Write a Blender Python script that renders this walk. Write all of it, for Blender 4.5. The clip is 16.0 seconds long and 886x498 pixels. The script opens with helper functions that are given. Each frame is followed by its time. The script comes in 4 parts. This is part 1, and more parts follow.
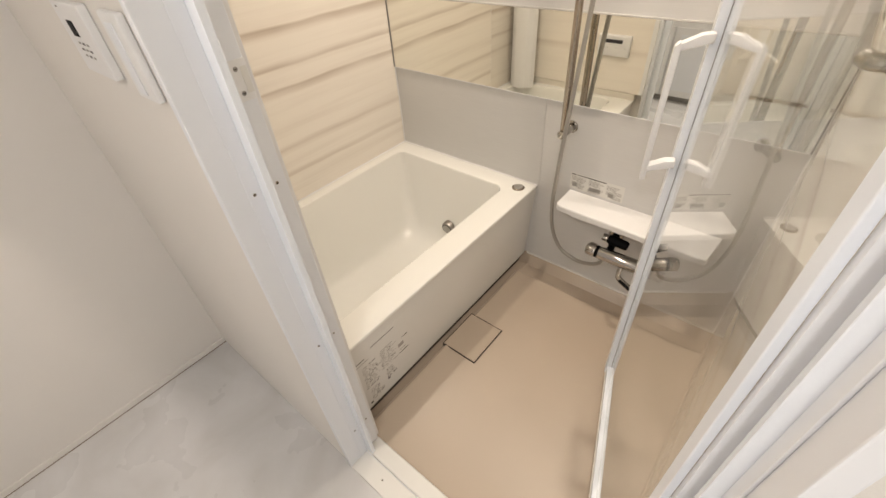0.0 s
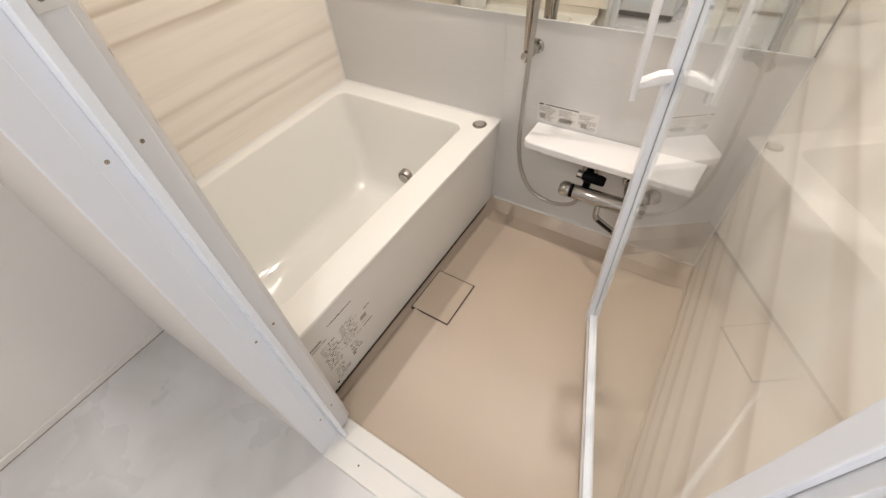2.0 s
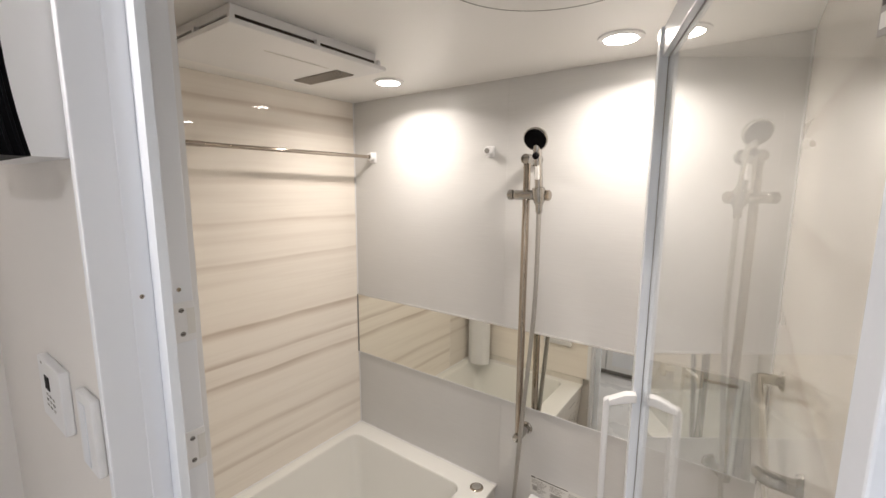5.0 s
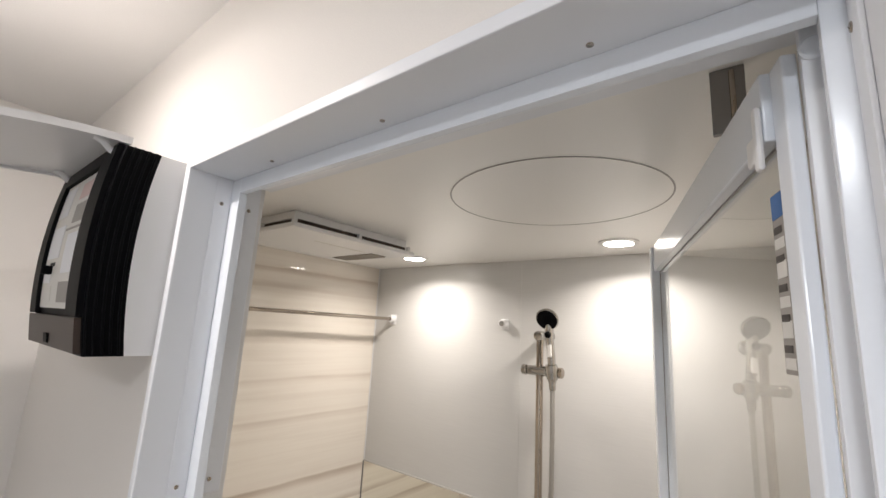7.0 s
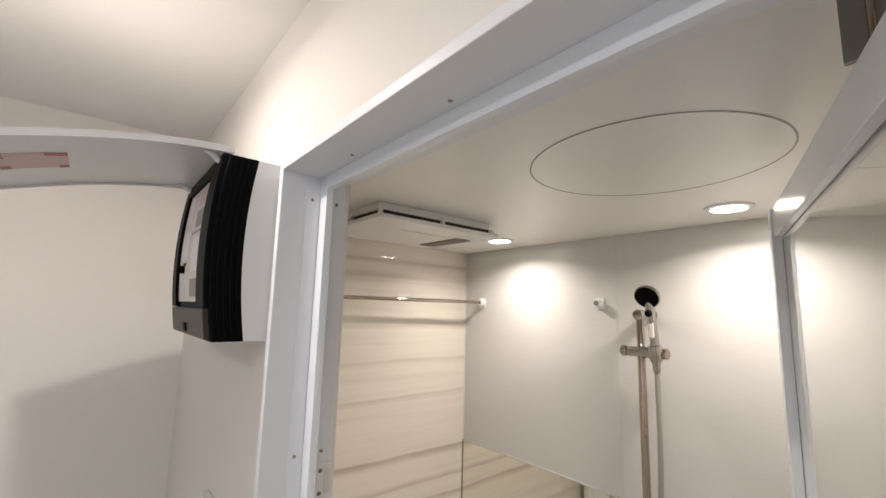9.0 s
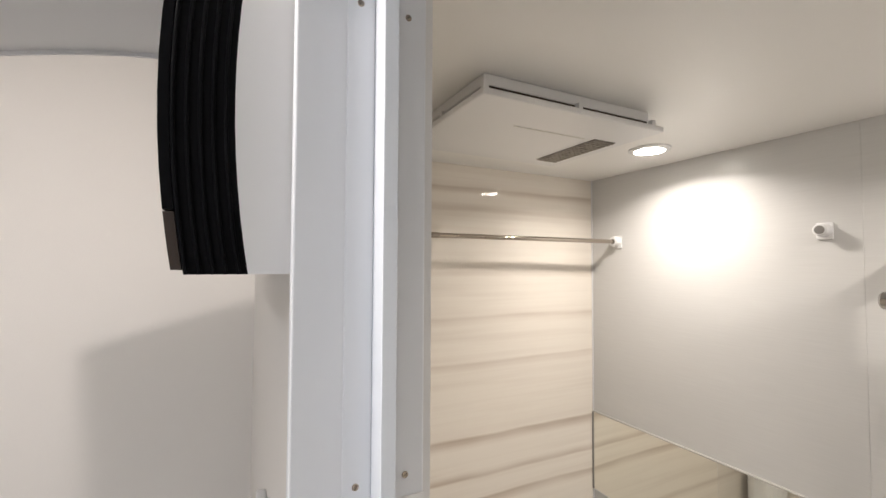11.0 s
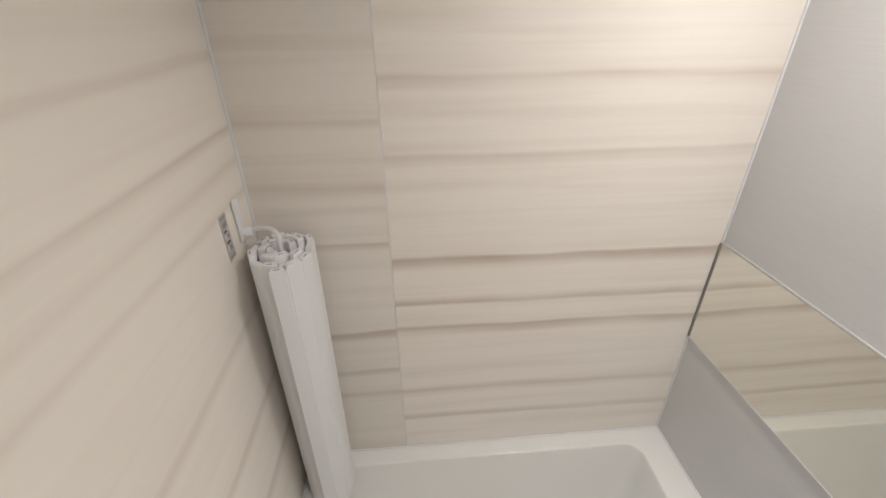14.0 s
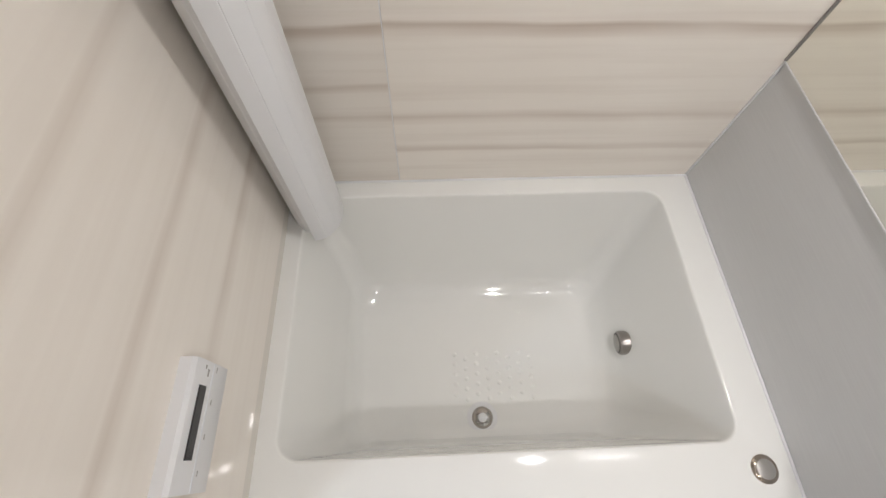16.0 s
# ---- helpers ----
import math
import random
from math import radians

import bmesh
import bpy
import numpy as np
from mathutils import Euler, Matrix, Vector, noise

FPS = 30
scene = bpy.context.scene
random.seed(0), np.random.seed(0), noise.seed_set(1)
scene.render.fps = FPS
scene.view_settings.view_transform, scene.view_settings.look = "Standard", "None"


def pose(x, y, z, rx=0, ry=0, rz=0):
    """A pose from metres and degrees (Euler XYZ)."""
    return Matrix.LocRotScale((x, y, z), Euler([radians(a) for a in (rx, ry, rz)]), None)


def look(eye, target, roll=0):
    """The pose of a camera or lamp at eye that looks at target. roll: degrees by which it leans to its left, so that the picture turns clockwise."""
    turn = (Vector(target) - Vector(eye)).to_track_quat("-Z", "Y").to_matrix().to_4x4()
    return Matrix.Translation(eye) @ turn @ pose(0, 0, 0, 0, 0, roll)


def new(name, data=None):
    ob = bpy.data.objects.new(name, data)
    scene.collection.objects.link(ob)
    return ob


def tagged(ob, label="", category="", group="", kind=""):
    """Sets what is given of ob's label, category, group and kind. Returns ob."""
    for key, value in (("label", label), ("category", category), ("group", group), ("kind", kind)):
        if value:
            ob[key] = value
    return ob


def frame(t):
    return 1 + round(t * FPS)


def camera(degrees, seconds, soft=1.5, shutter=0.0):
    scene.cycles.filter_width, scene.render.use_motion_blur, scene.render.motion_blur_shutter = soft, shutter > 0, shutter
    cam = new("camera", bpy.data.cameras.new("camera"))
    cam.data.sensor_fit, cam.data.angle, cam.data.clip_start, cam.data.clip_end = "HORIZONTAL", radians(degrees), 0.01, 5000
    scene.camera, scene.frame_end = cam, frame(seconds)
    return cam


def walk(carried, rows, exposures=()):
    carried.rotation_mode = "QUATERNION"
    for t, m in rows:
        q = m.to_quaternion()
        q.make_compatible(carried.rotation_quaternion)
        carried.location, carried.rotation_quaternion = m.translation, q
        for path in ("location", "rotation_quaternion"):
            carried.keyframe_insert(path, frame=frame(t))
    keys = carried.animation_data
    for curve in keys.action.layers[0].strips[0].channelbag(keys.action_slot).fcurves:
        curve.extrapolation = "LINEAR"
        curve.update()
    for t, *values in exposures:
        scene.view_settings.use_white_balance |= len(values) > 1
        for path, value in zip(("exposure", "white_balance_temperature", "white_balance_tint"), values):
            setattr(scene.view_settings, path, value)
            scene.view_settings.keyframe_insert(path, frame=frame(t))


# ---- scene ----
cam = camera(93.2, 16.0)
PATH = [
    (0, (1.679, -0.368, 1.557), (0.644, 0.749, 0.261), -5.0),
    (0.5, (1.629, -0.306, 1.523), (0.687, 0.784, 0.136), -6.1),
    (1, (1.594, -0.255, 1.483), (0.741, 0.795, 0.011), -6.6),
    (1.5, (1.583, -0.228, 1.443), (0.776, 0.801, -0.07), -7.0),
    (2, (1.578, -0.222, 1.438), (0.77, 0.836, -0.055), -6.6),
    (2.5, (1.58, -0.218, 1.469), (0.73, 0.927, 0.067), -5.5),
    (3, (1.602, -0.23, 1.538), (0.673, 1.033, 0.296), -4.3),
    (3.5, (1.613, -0.255, 1.605), (0.601, 1.129, 0.575), -3.0),
    (4, (1.638, -0.279, 1.671), (0.552, 1.208, 0.89), -1.8),
    (4.5, (1.666, -0.295, 1.733), (0.529, 1.263, 1.205), -0.8),
    (5, (1.676, -0.324, 1.786), (0.514, 1.277, 1.489), 0.3),
    (5.2, (1.684, -0.336, 1.804), (0.512, 1.27, 1.594), 0.7),
    (7.3, (1.726, -0.428, 1.905), (0.502, 1.095, 2.33), 3.4),
    (7.5, (1.73, -0.432, 1.913), (0.495, 1.077, 2.361), 3.5),
    (8, (1.735, -0.435, 1.918), (0.442, 1.024, 2.364), 3.3),
    (8.5, (1.741, -0.419, 1.912), (0.344, 0.961, 2.291), 2.6),
    (9, (1.725, -0.405, 1.889), (0.201, 0.859, 2.171), 1.5),
    (9.5, (1.67, -0.391, 1.868), (0.038, 0.749, 2.063), 0.5),
    (9.7, (1.631, -0.369, 1.861), (-0.04, 0.718, 2.027), 0.3),
    (11.8, (1.233, -0.024, 1.828), (-0.631, 0.701, 1.858), 0.6),
    (12, (1.221, 0.034, 1.834), (-0.669, 0.689, 1.846), 0.6),
    (12.5, (1.197, 0.156, 1.85), (-0.738, 0.657, 1.773), 0.7),
    (13, (1.132, 0.252, 1.842), (-0.825, 0.591, 1.609), 0.4),
    (13.5, (1.022, 0.319, 1.808), (-0.874, 0.532, 1.211), 0.1),
    (14, (0.93, 0.373, 1.747), (-0.811, 0.506, 0.771), -0.7),
    (14.5, (0.825, 0.391, 1.657), (-0.665, 0.511, 0.327), 0.2),
    (15, (0.768, 0.393, 1.607), (-0.457, 0.508, 0.031), 1.7),
    (15.5, (0.756, 0.392, 1.551), (-0.258, 0.494, -0.17), 2.9),
    (16, (0.762, 0.387, 1.508), (-0.134, 0.464, -0.278), 2.8),
]
EXPOSURES = [(0, 0.58, 7150, 13), (1.5, 0.66, 6650, 13), (2.5, 0.69, 6500, 13), (3.5, 0.66, 6250, 13), (4.5, 0.36, 6350, 13), (5.0, 0.26, 6400, 13), (7.5, 0.06, 6350, 12), (8.5, 0.00, 6600, 13), (9.5, 0.06, 6500, 12), (12.0, 0.32, 6350, 12), (13.0, 0.29, 6400, 13), (14.0, 0.20, 6000, 12), (15.0, 0.34, 5900, 12), (16.0, 0.37, 5850, 12)]
walk(cam, [(t, look(eye, target, roll)) for t, eye, target, roll in PATH], EXPOSURES)

# ---- light ----
world = bpy.data.worlds.new("world")
scene.world = world
world.use_nodes = True
world.node_tree.nodes["Background"].inputs[0].default_value = (0.8, 0.85, 1.0, 1)
world.node_tree.nodes["Background"].inputs[1].default_value = 0.05
ROOM_H, BATH_H = 2.47, 2.2
RIGHT = 1.78
SOUTH = -0.005
BACK = -1.75
WARM, COOL = (1.0, 0.915, 0.805), (1.0, 0.915, 0.835)


def disc_lamp(name, x, y, z, size, watts, colour, spread=180):
    data = bpy.data.lights.new(name, "AREA")
    data.shape, data.size, data.energy, data.color, data.spread = "DISK", size, watts, colour, radians(spread)
    ob = new(name, data)
    ob.matrix_world = pose(x, y, z)
    return ob


disc_lamp("bath_lamp_a", 0.46, 0.972, BATH_H - 0.009, 0.055, 4.0, WARM, 150)
disc_lamp("bath_lamp_b", 1.345, 0.972, BATH_H - 0.009, 0.055, 4.0, WARM, 150)
LAMP_X, LAMP_Y = 0.90, -0.60
disc_lamp("washroom_lamp", LAMP_X, LAMP_Y, ROOM_H - 0.062, 0.03, 5.2, COOL)
# added fill, out of view: cool light on the door header and right jamb
disc_lamp("washroom_fill_lamp", 1.85, -1.20, ROOM_H - 0.062, 0.16, 8.4, (0.92, 0.965, 1.0))
globe = new("washroom_lamp_rim", bpy.data.lights.new("washroom_lamp_rim", "POINT"))
globe.data.energy, globe.data.color, globe.data.shadow_soft_size = 1.05, COOL, 0.015
globe.matrix_world = pose(LAMP_X, LAMP_Y, ROOM_H - 0.11)

# ---- materials ----


def material(name, colour, rough=0.5, metal=0.0, vary=0.04, scale=6.0, stretch=(1, 1, 1), grain=0.0, grain_scale=300.0, bump=0.0, coat=0.0, rough_vary=0.0, emit=0.0, spec=0.5):
    """A surface with a broad and a fine variation of its colour, and fine relief."""
    m = bpy.data.materials.new(name)
    m.use_nodes = True
    t = m.node_tree
    b = t.nodes["Principled BSDF"]
    b.inputs["Roughness"].default_value, b.inputs["Metallic"].default_value = rough, metal
    b.inputs["Coat Weight"].default_value, b.inputs["Coat Roughness"].default_value = coat, 0.05
    b.inputs["Specular IOR Level"].default_value = spec
    co = t.nodes.new("ShaderNodeTexCoord")
    mp = t.nodes.new("ShaderNodeMapping")
    mp.inputs["Scale"].default_value = stretch
    t.links.new(co.outputs["Object"], mp.inputs[0])
    broad = t.nodes.new("ShaderNodeTexNoise")
    broad.inputs["Scale"].default_value, broad.inputs["Detail"].default_value = scale, 4
    fine = t.nodes.new("ShaderNodeTexNoise")
    fine.inputs["Scale"].default_value, fine.inputs["Detail"].default_value = grain_scale, 2
    for n in (broad, fine):
        t.links.new(mp.outputs[0], n.inputs["Vector"])
    mix = t.nodes.new("ShaderNodeMix")
    mix.data_type = "RGBA"
    t.links.new(broad.outputs[0], mix.inputs[0])
    mix.inputs[6].default_value = (*[c * (1 - vary) for c in colour], 1)
    mix.inputs[7].default_value = (*[min(1, c * (1 + vary)) for c in colour], 1)
    out = mix.outputs[2]
    if grain:
        g = t.nodes.new("ShaderNodeMix")
        g.data_type, g.blend_type = "RGBA", "MULTIPLY"
        r = t.nodes.new("ShaderNodeMapRange")
        r.inputs["To Min"].default_value, r.inputs["To Max"].default_value = 1 - grain, 1 + grain
        t.links.new(fine.outputs[0], r.inputs[0])
        g.inputs[0].default_value = 1
        t.links.new(out, g.inputs[6])
        t.links.new(r.outputs[0], g.inputs[7])
        out = g.outputs[2]
    t.links.new(out, b.inputs["Base Color"])
    if rough_vary:
        r = t.nodes.new("ShaderNodeMapRange")
        r.inputs["To Min"].default_value, r.inputs["To Max"].default_value = max(0, rough - rough_vary), rough + rough_vary
        t.links.new(broad.outputs[0], r.inputs[0])
        t.links.new(r.outputs[0], b.inputs["Roughness"])
    if bump:
        bp = t.nodes.new("ShaderNodeBump")
        bp.inputs["Strength"].default_value, bp.inputs["Distance"].default_value = bump, 0.0006
        t.links.new(fine.outputs[0], bp.inputs["Height"])
        t.links.new(bp.outputs[0], b.inputs["Normal"])
    if emit:
        b.inputs["Emission Color"].default_value = (*colour, 1)
        b.inputs["Emission Strength"].default_value = emit
    return m


def striped(name, bands, fine=0.85, shift=0.0, tone=1.0):
    """Glossy cream wall panel with soft brown streaks that run level; bands: height, depth of colour, fade above, fade below."""
    m = bpy.data.materials.new(name)
    m.use_nodes = True
    t = m.node_tree
    b = t.nodes["Principled BSDF"]
    b.inputs["Roughness"].default_value = 0.025
    co = t.nodes.new("ShaderNodeTexCoord")

    def noise_at(scale, detail, stretch):
        mp = t.nodes.new("ShaderNodeMapping")
        mp.inputs["Scale"].default_value = stretch
        mp.inputs["Location"].default_value = (shift, shift * 1.7, shift * 0.6)
        t.links.new(co.outputs["Object"], mp.inputs[0])
        n = t.nodes.new("ShaderNodeTexNoise")
        n.inputs["Scale"].default_value, n.inputs["Detail"].default_value = scale, detail
        t.links.new(mp.outputs[0], n.inputs["Vector"])
        return n.outputs[0]

    def math_node(op, a, bb):
        n = t.nodes.new("ShaderNodeMath")
        n.operation = op
        for i, v in enumerate((a, bb)):
            if isinstance(v, float):
                n.inputs[i].default_value = v
            else:
                t.links.new(v, n.inputs[i])
        return n.outputs[0]

    sep = t.nodes.new("ShaderNodeSeparateXYZ")
    t.links.new(co.outputs["Object"], sep.inputs[0])
    wob = math_node("MULTIPLY", math_node("SUBTRACT", noise_at(1.3, 3, (1, 1, 1.2)), 0.5), 0.045)
    hgt = math_node("DIVIDE", math_node("ADD", sep.outputs[2], wob), 2.4)
    ramp = t.nodes.new("ShaderNodeValToRGB")
    t.links.new(hgt, ramp.inputs[0])
    e = ramp.color_ramp.elements
    stops = []
    for z, s, up, down in sorted(bands):
        stops += [(z - 0.75 * down, 0.0), (z, s), (z + 0.75 * up, 0.0)]
    e[0].position, e[0].color = 0.0, (0, 0, 0, 1)
    e[1].position, e[1].color = 1.0, (0, 0, 0, 1)
    for z, s in stops[:30]:
        el = e.new(min(0.999, max(0.001, z / 2.4)))
        el.color = (s, s, s, 1)
    patch = t.nodes.new("ShaderNodeMapRange")
    patch.inputs["From Min"].default_value, patch.inputs["From Max"].default_value = 0.3, 0.65
    patch.inputs["To Min"].default_value, patch.inputs["To Max"].default_value = 0.45, 1.0
    t.links.new(noise_at(2.2, 2, (1, 1, 2.5)), patch.inputs[0])
    amount = math_node("MULTIPLY", ramp.outputs[0], patch.outputs[0])
    thin = t.nodes.new("ShaderNodeMapRange")
    thin.inputs["From Min"].default_value, thin.inputs["From Max"].default_value = 0.45, 0.8
    thin.inputs["To Max"].default_value = 0.22 * fine
    t.links.new(noise_at(3.0, 5, (0.35, 0.35, 7)), thin.inputs[0])
    fibre = t.nodes.new("ShaderNodeMapRange")
    fibre.inputs["To Min"].default_value, fibre.inputs["To Max"].default_value = -0.13 * fine, 0.13 * fine
    t.links.new(noise_at(5.0, 5, (0.22, 0.22, 14)), fibre.inputs[0])
    total = math_node("ADD", math_node("ADD", amount, thin.outputs[0]), fibre.outputs[0])
    mix = t.nodes.new("ShaderNodeMix")
    mix.data_type = "RGBA"
    mix.clamp_factor = True
    t.links.new(total, mix.inputs[0])
    mix.inputs[6].default_value = (0.86 * tone, 0.806 * tone, 0.730 * tone, 1)
    mix.inputs[7].default_value = (0.40, 0.295, 0.215, 1)
    t.links.new(mix.outputs[2], b.inputs["Base Color"])
    return m


def marbled(name):
    m = material(name, (0.66, 0.66, 0.67), 0.28, vary=0.06, scale=3, rough_vary=0.06)
    t = m.node_tree
    b = t.nodes["Principled BSDF"]
    co = t.nodes["Texture Coordinate"]
    n = t.nodes.new("ShaderNodeTexNoise")
    n.inputs["Scale"].default_value, n.inputs["Detail"].default_value, n.inputs["Distortion"].default_value = 3.2, 6, 0.5
    t.links.new(co.outputs["Object"], n.inputs["Vector"])
    r = t.nodes.new("ShaderNodeValToRGB")
    r.color_ramp.elements[0].position, r.color_ramp.elements[0].color = 0.40, (0, 0, 0, 1)
    r.color_ramp.elements[1].position, r.color_ramp.elements[1].color = 0.80, (1, 1, 1, 1)
    t.links.new(n.outputs[0], r.inputs[0])
    old = b.inputs["Base Color"].links[0].from_socket
    mix = t.nodes.new("ShaderNodeMix")
    mix.data_type = "RGBA"
    t.links.new(r.outputs[0], mix.inputs[0])
    t.links.new(old, mix.inputs[6])
    mix.inputs[7].default_value = (0.52, 0.51, 0.50, 1)
    t.links.new(mix.outputs[2], b.inputs["Base Color"])
    return m


def glassy(name, tint):
    m = bpy.data.materials.new(name)
    m.use_nodes = True
    b = m.node_tree.nodes["Principled BSDF"]
    b.inputs["Base Color"].default_value = (*tint, 1)
    b.inputs["Transmission Weight"].default_value = 1
    b.inputs["Roughness"].default_value, b.inputs["IOR"].default_value = 0.0, 1.5
    return m


MAIN_BANDS = [(2.124, 0.60, 0.006, 0.04), (2.037, 0.3, 0.035, 0.01), (1.794, 0.35, 0.035, 0.01), (1.637, 0.40, 0.006, 0.045), (1.466, 0.40, 0.006, 0.045),
              (1.19, 0.85, 0.007, 0.045), (1.05, 0.60, 0.034, 0.007), (0.965, 0.65, 0.007, 0.04), (0.728, 0.50, 0.007, 0.045), (0.60, 0.35, 0.035, 0.01)]
SIDE_BANDS = [(2.003, 0.75, 0.007, 0.034), (1.875, 0.60, 0.007, 0.034), (1.779, 0.65, 0.034, 0.007), (1.552, 0.5, 0.007, 0.034), (1.403, 0.5, 0.007, 0.034),
              (1.25, 0.6, 0.007, 0.034), (0.965, 0.8, 0.007, 0.034), (0.829, 0.5, 0.007, 0.034), (0.737, 0.65, 0.007, 0.034)]
SOUTH_BANDS = [(2.08, 0.22, 0.03, 0.05), (1.96, 0.22, 0.007, 0.045), (1.675, 0.46, 0.010, 0.024), (1.54, 0.46, 0.010, 0.024), (1.475, 0.25, 0.014, 0.03), (1.41, 0.28, 0.010, 0.024),
               (1.16, 0.31, 0.007, 0.04), (0.95, 0.37, 0.02, 0.04), (0.75, 0.31, 0.02, 0.05)]
EAST_BANDS = [(1.95, 0.38, 0.018, 0.075), (1.70, 0.38, 0.018, 0.075), (1.45, 0.41, 0.018, 0.075), (1.05, 0.52, 0.018, 0.075), (0.85, 0.45, 0.018, 0.075), (0.62, 0.52, 0.018, 0.090), (0.45, 0.45, 0.018, 0.075), (0.30, 0.56, 0.018, 0.090), (0.15, 0.45, 0.018, 0.075)]
M_MAIN, M_SIDE = striped("cream_panel", MAIN_BANDS), striped("cream_side_panel", SIDE_BANDS, 1.0, shift=3.1, tone=0.94)
M_SOUTH, M_EAST = striped("cream_door_side_panel", SOUTH_BANDS, 0.4, shift=5.2), striped("cream_shower_panel", EAST_BANDS, 0.4, shift=8.4)
M_WHITEPANEL = material("white_wall_panel", (0.622, 0.619, 0.610), 0.30, vary=0.02, scale=2, stretch=(0.12, 1, 4), grain=0.05, grain_scale=70, bump=0.12)
M_CEIL = material("bath_ceiling_paint", (0.86, 0.85, 0.83), 0.35, vary=0.02, scale=1.5)
M_TUB = material("tub_acrylic", (0.84, 0.838, 0.805), 0.07, vary=0.012, scale=2, coat=0.6)
M_APRON = material("apron_panel", (0.77, 0.76, 0.735), 0.18, vary=0.015, scale=2)
M_FLOOR = material("beige_bath_floor", (0.445, 0.366, 0.290), 0.34, vary=0.05, scale=3, grain=0.05, grain_scale=420, bump=0.25, rough_vary=0.08)
M_GAP = material("dark_gap", (0.06, 0.045, 0.035), 0.7)
M_WHITE = material("white_plastic", (0.78, 0.78, 0.785), 0.30, vary=0.02, scale=5)
M_ALU = material("white_aluminium", (0.80, 0.842, 0.905), 0.22, vary=0.02, scale=4, grain=0.015)
M_SILL = material("sill_white", (0.74, 0.73, 0.70), 0.35, vary=0.05, scale=7)
M_TRIM = material("jamb_grey_white", (0.785, 0.808, 0.85), 0.34, vary=0.02, scale=4)
M_PAPER = material("white_wallpaper", (0.775, 0.748, 0.715), 0.75, vary=0.02, scale=3, grain=0.05, grain_scale=500, bump=0.5)
M_ROOMCEIL = material("white_ceiling_paper", (0.78, 0.76, 0.74), 0.8, vary=0.02, scale=3, grain=0.04, grain_scale=400, bump=0.4)
M_TILEFLOOR = marbled("marbled_floor")
M_CHROME = material("chrome", (0.44, 0.425, 0.40), 0.05, 1.0, vary=0.03, rough_vary=0.03)
M_STEEL = material("polished_steel", (0.44, 0.385, 0.33), 0.07, 1.0, vary=0.03, rough_vary=0.05)
M_PORT = material("dull_steel", (0.34, 0.32, 0.30), 0.3, 0.9, vary=0.06)
M_HOSE = material("silver_hose", (0.40, 0.385, 0.36), 0.35, 0.6, vary=0.06)
M_BLACK = material("black_plastic", (0.005, 0.005, 0.006), 0.5, vary=0.1, spec=0.05)
M_DISPLAY = material("dark_display", (0.035, 0.033, 0.036), 0.12, vary=0.3, scale=40)
M_UPSTAND = material("cream_upstand", (0.74, 0.70, 0.63), 0.10, vary=0.02)
M_BROWNPLASTIC = material("dark_brown_plastic", (0.05, 0.035, 0.028), 0.45, vary=0.06, spec=0.3)
M_SLAT = material("bronze_grey_slat", (0.30, 0.27, 0.23), 0.5, vary=0.05)
M_GREYBAR = material("grey_print", (0.34, 0.32, 0.30), 0.6)
M_DARKBAR = material("dark_print", (0.07, 0.06, 0.055), 0.6)
M_SHEET = material("label_paper", (0.70, 0.69, 0.66), 0.45, vary=0.02)
M_SILVERFILM = material("silver_film", (0.50, 0.49, 0.475), 0.28, 0.3, vary=0.12, scale=60)
M_RED = material("red_print", (0.50, 0.20, 0.19), 0.6)
M_PINK = material("pink_label", (0.68, 0.52, 0.50), 0.5)
M_BLUE = material("blue_print", (0.05, 0.16, 0.42), 0.5)
M_BROWN = material("dark_wood", (0.10, 0.06, 0.04), 0.4, vary=0.15, stretch=(1, 8, 8))
M_PALEGREY = material("pale_grey_trim", (0.52, 0.51, 0.49), 0.4)
M_BROWNLINE = material("taupe_joint", (0.27, 0.22, 0.18), 0.6)
M_MIRROR = material("mirror_silver", (0.90, 0.895, 0.835), 0.015, 1.0, vary=0.005)
M_GLASS = glassy("clear_glass", (0.97, 0.985, 0.98))
M_LIT = material("lit_diffuser", (1.0, 0.93, 0.82), 0.5, vary=0.0, emit=22.0)
M_GREYMETAL = material("grey_metal", (0.30, 0.29, 0.28), 0.4, 0.6, vary=0.08)

# ---- mesh helpers ----


def box(bm, x0, x1, y0, y1, z0, z1, bevel=0.0, seg=2):
    vs = [bm.verts.new((x, y, z)) for x in (x0, x1) for y in (y0, y1) for z in (z0, z1)]
    fs = [bm.faces.new([vs[i] for i in f]) for f in ((0, 1, 3, 2), (4, 6, 7, 5), (0, 4, 5, 1), (2, 3, 7, 6), (0, 2, 6, 4), (1, 5, 7, 3))]
    if bevel:
        es = list({e for f in fs for e in f.edges})
        bmesh.ops.bevel(bm, geom=es, offset=bevel, segments=seg, affect="EDGES", profile=0.5)
        bm.normal_update()
        for e in bm.edges:
            e.seam = e.seam or any(max(abs(c) for c in f.normal) > 0.9999 for f in e.link_faces)
    return bm


def boxed(*a, **k):
    return box(bmesh.new(), *a, **k)


def ring(bm, pts):
    return [bm.verts.new(p) for p in pts]


def skin(bm, rings, closed=True, cap0=False, cap1=False):
    for a, b in zip(rings, rings[1:]):
        n = len(a)
        for i in range(n if closed else n - 1):
            bm.faces.new((a[i], a[(i + 1) % n], b[(i + 1) % n], b[i]))
    if cap0:
        bm.faces.new(list(reversed(rings[0])))
    if cap1:
        bm.faces.new(rings[-1])
    return bm


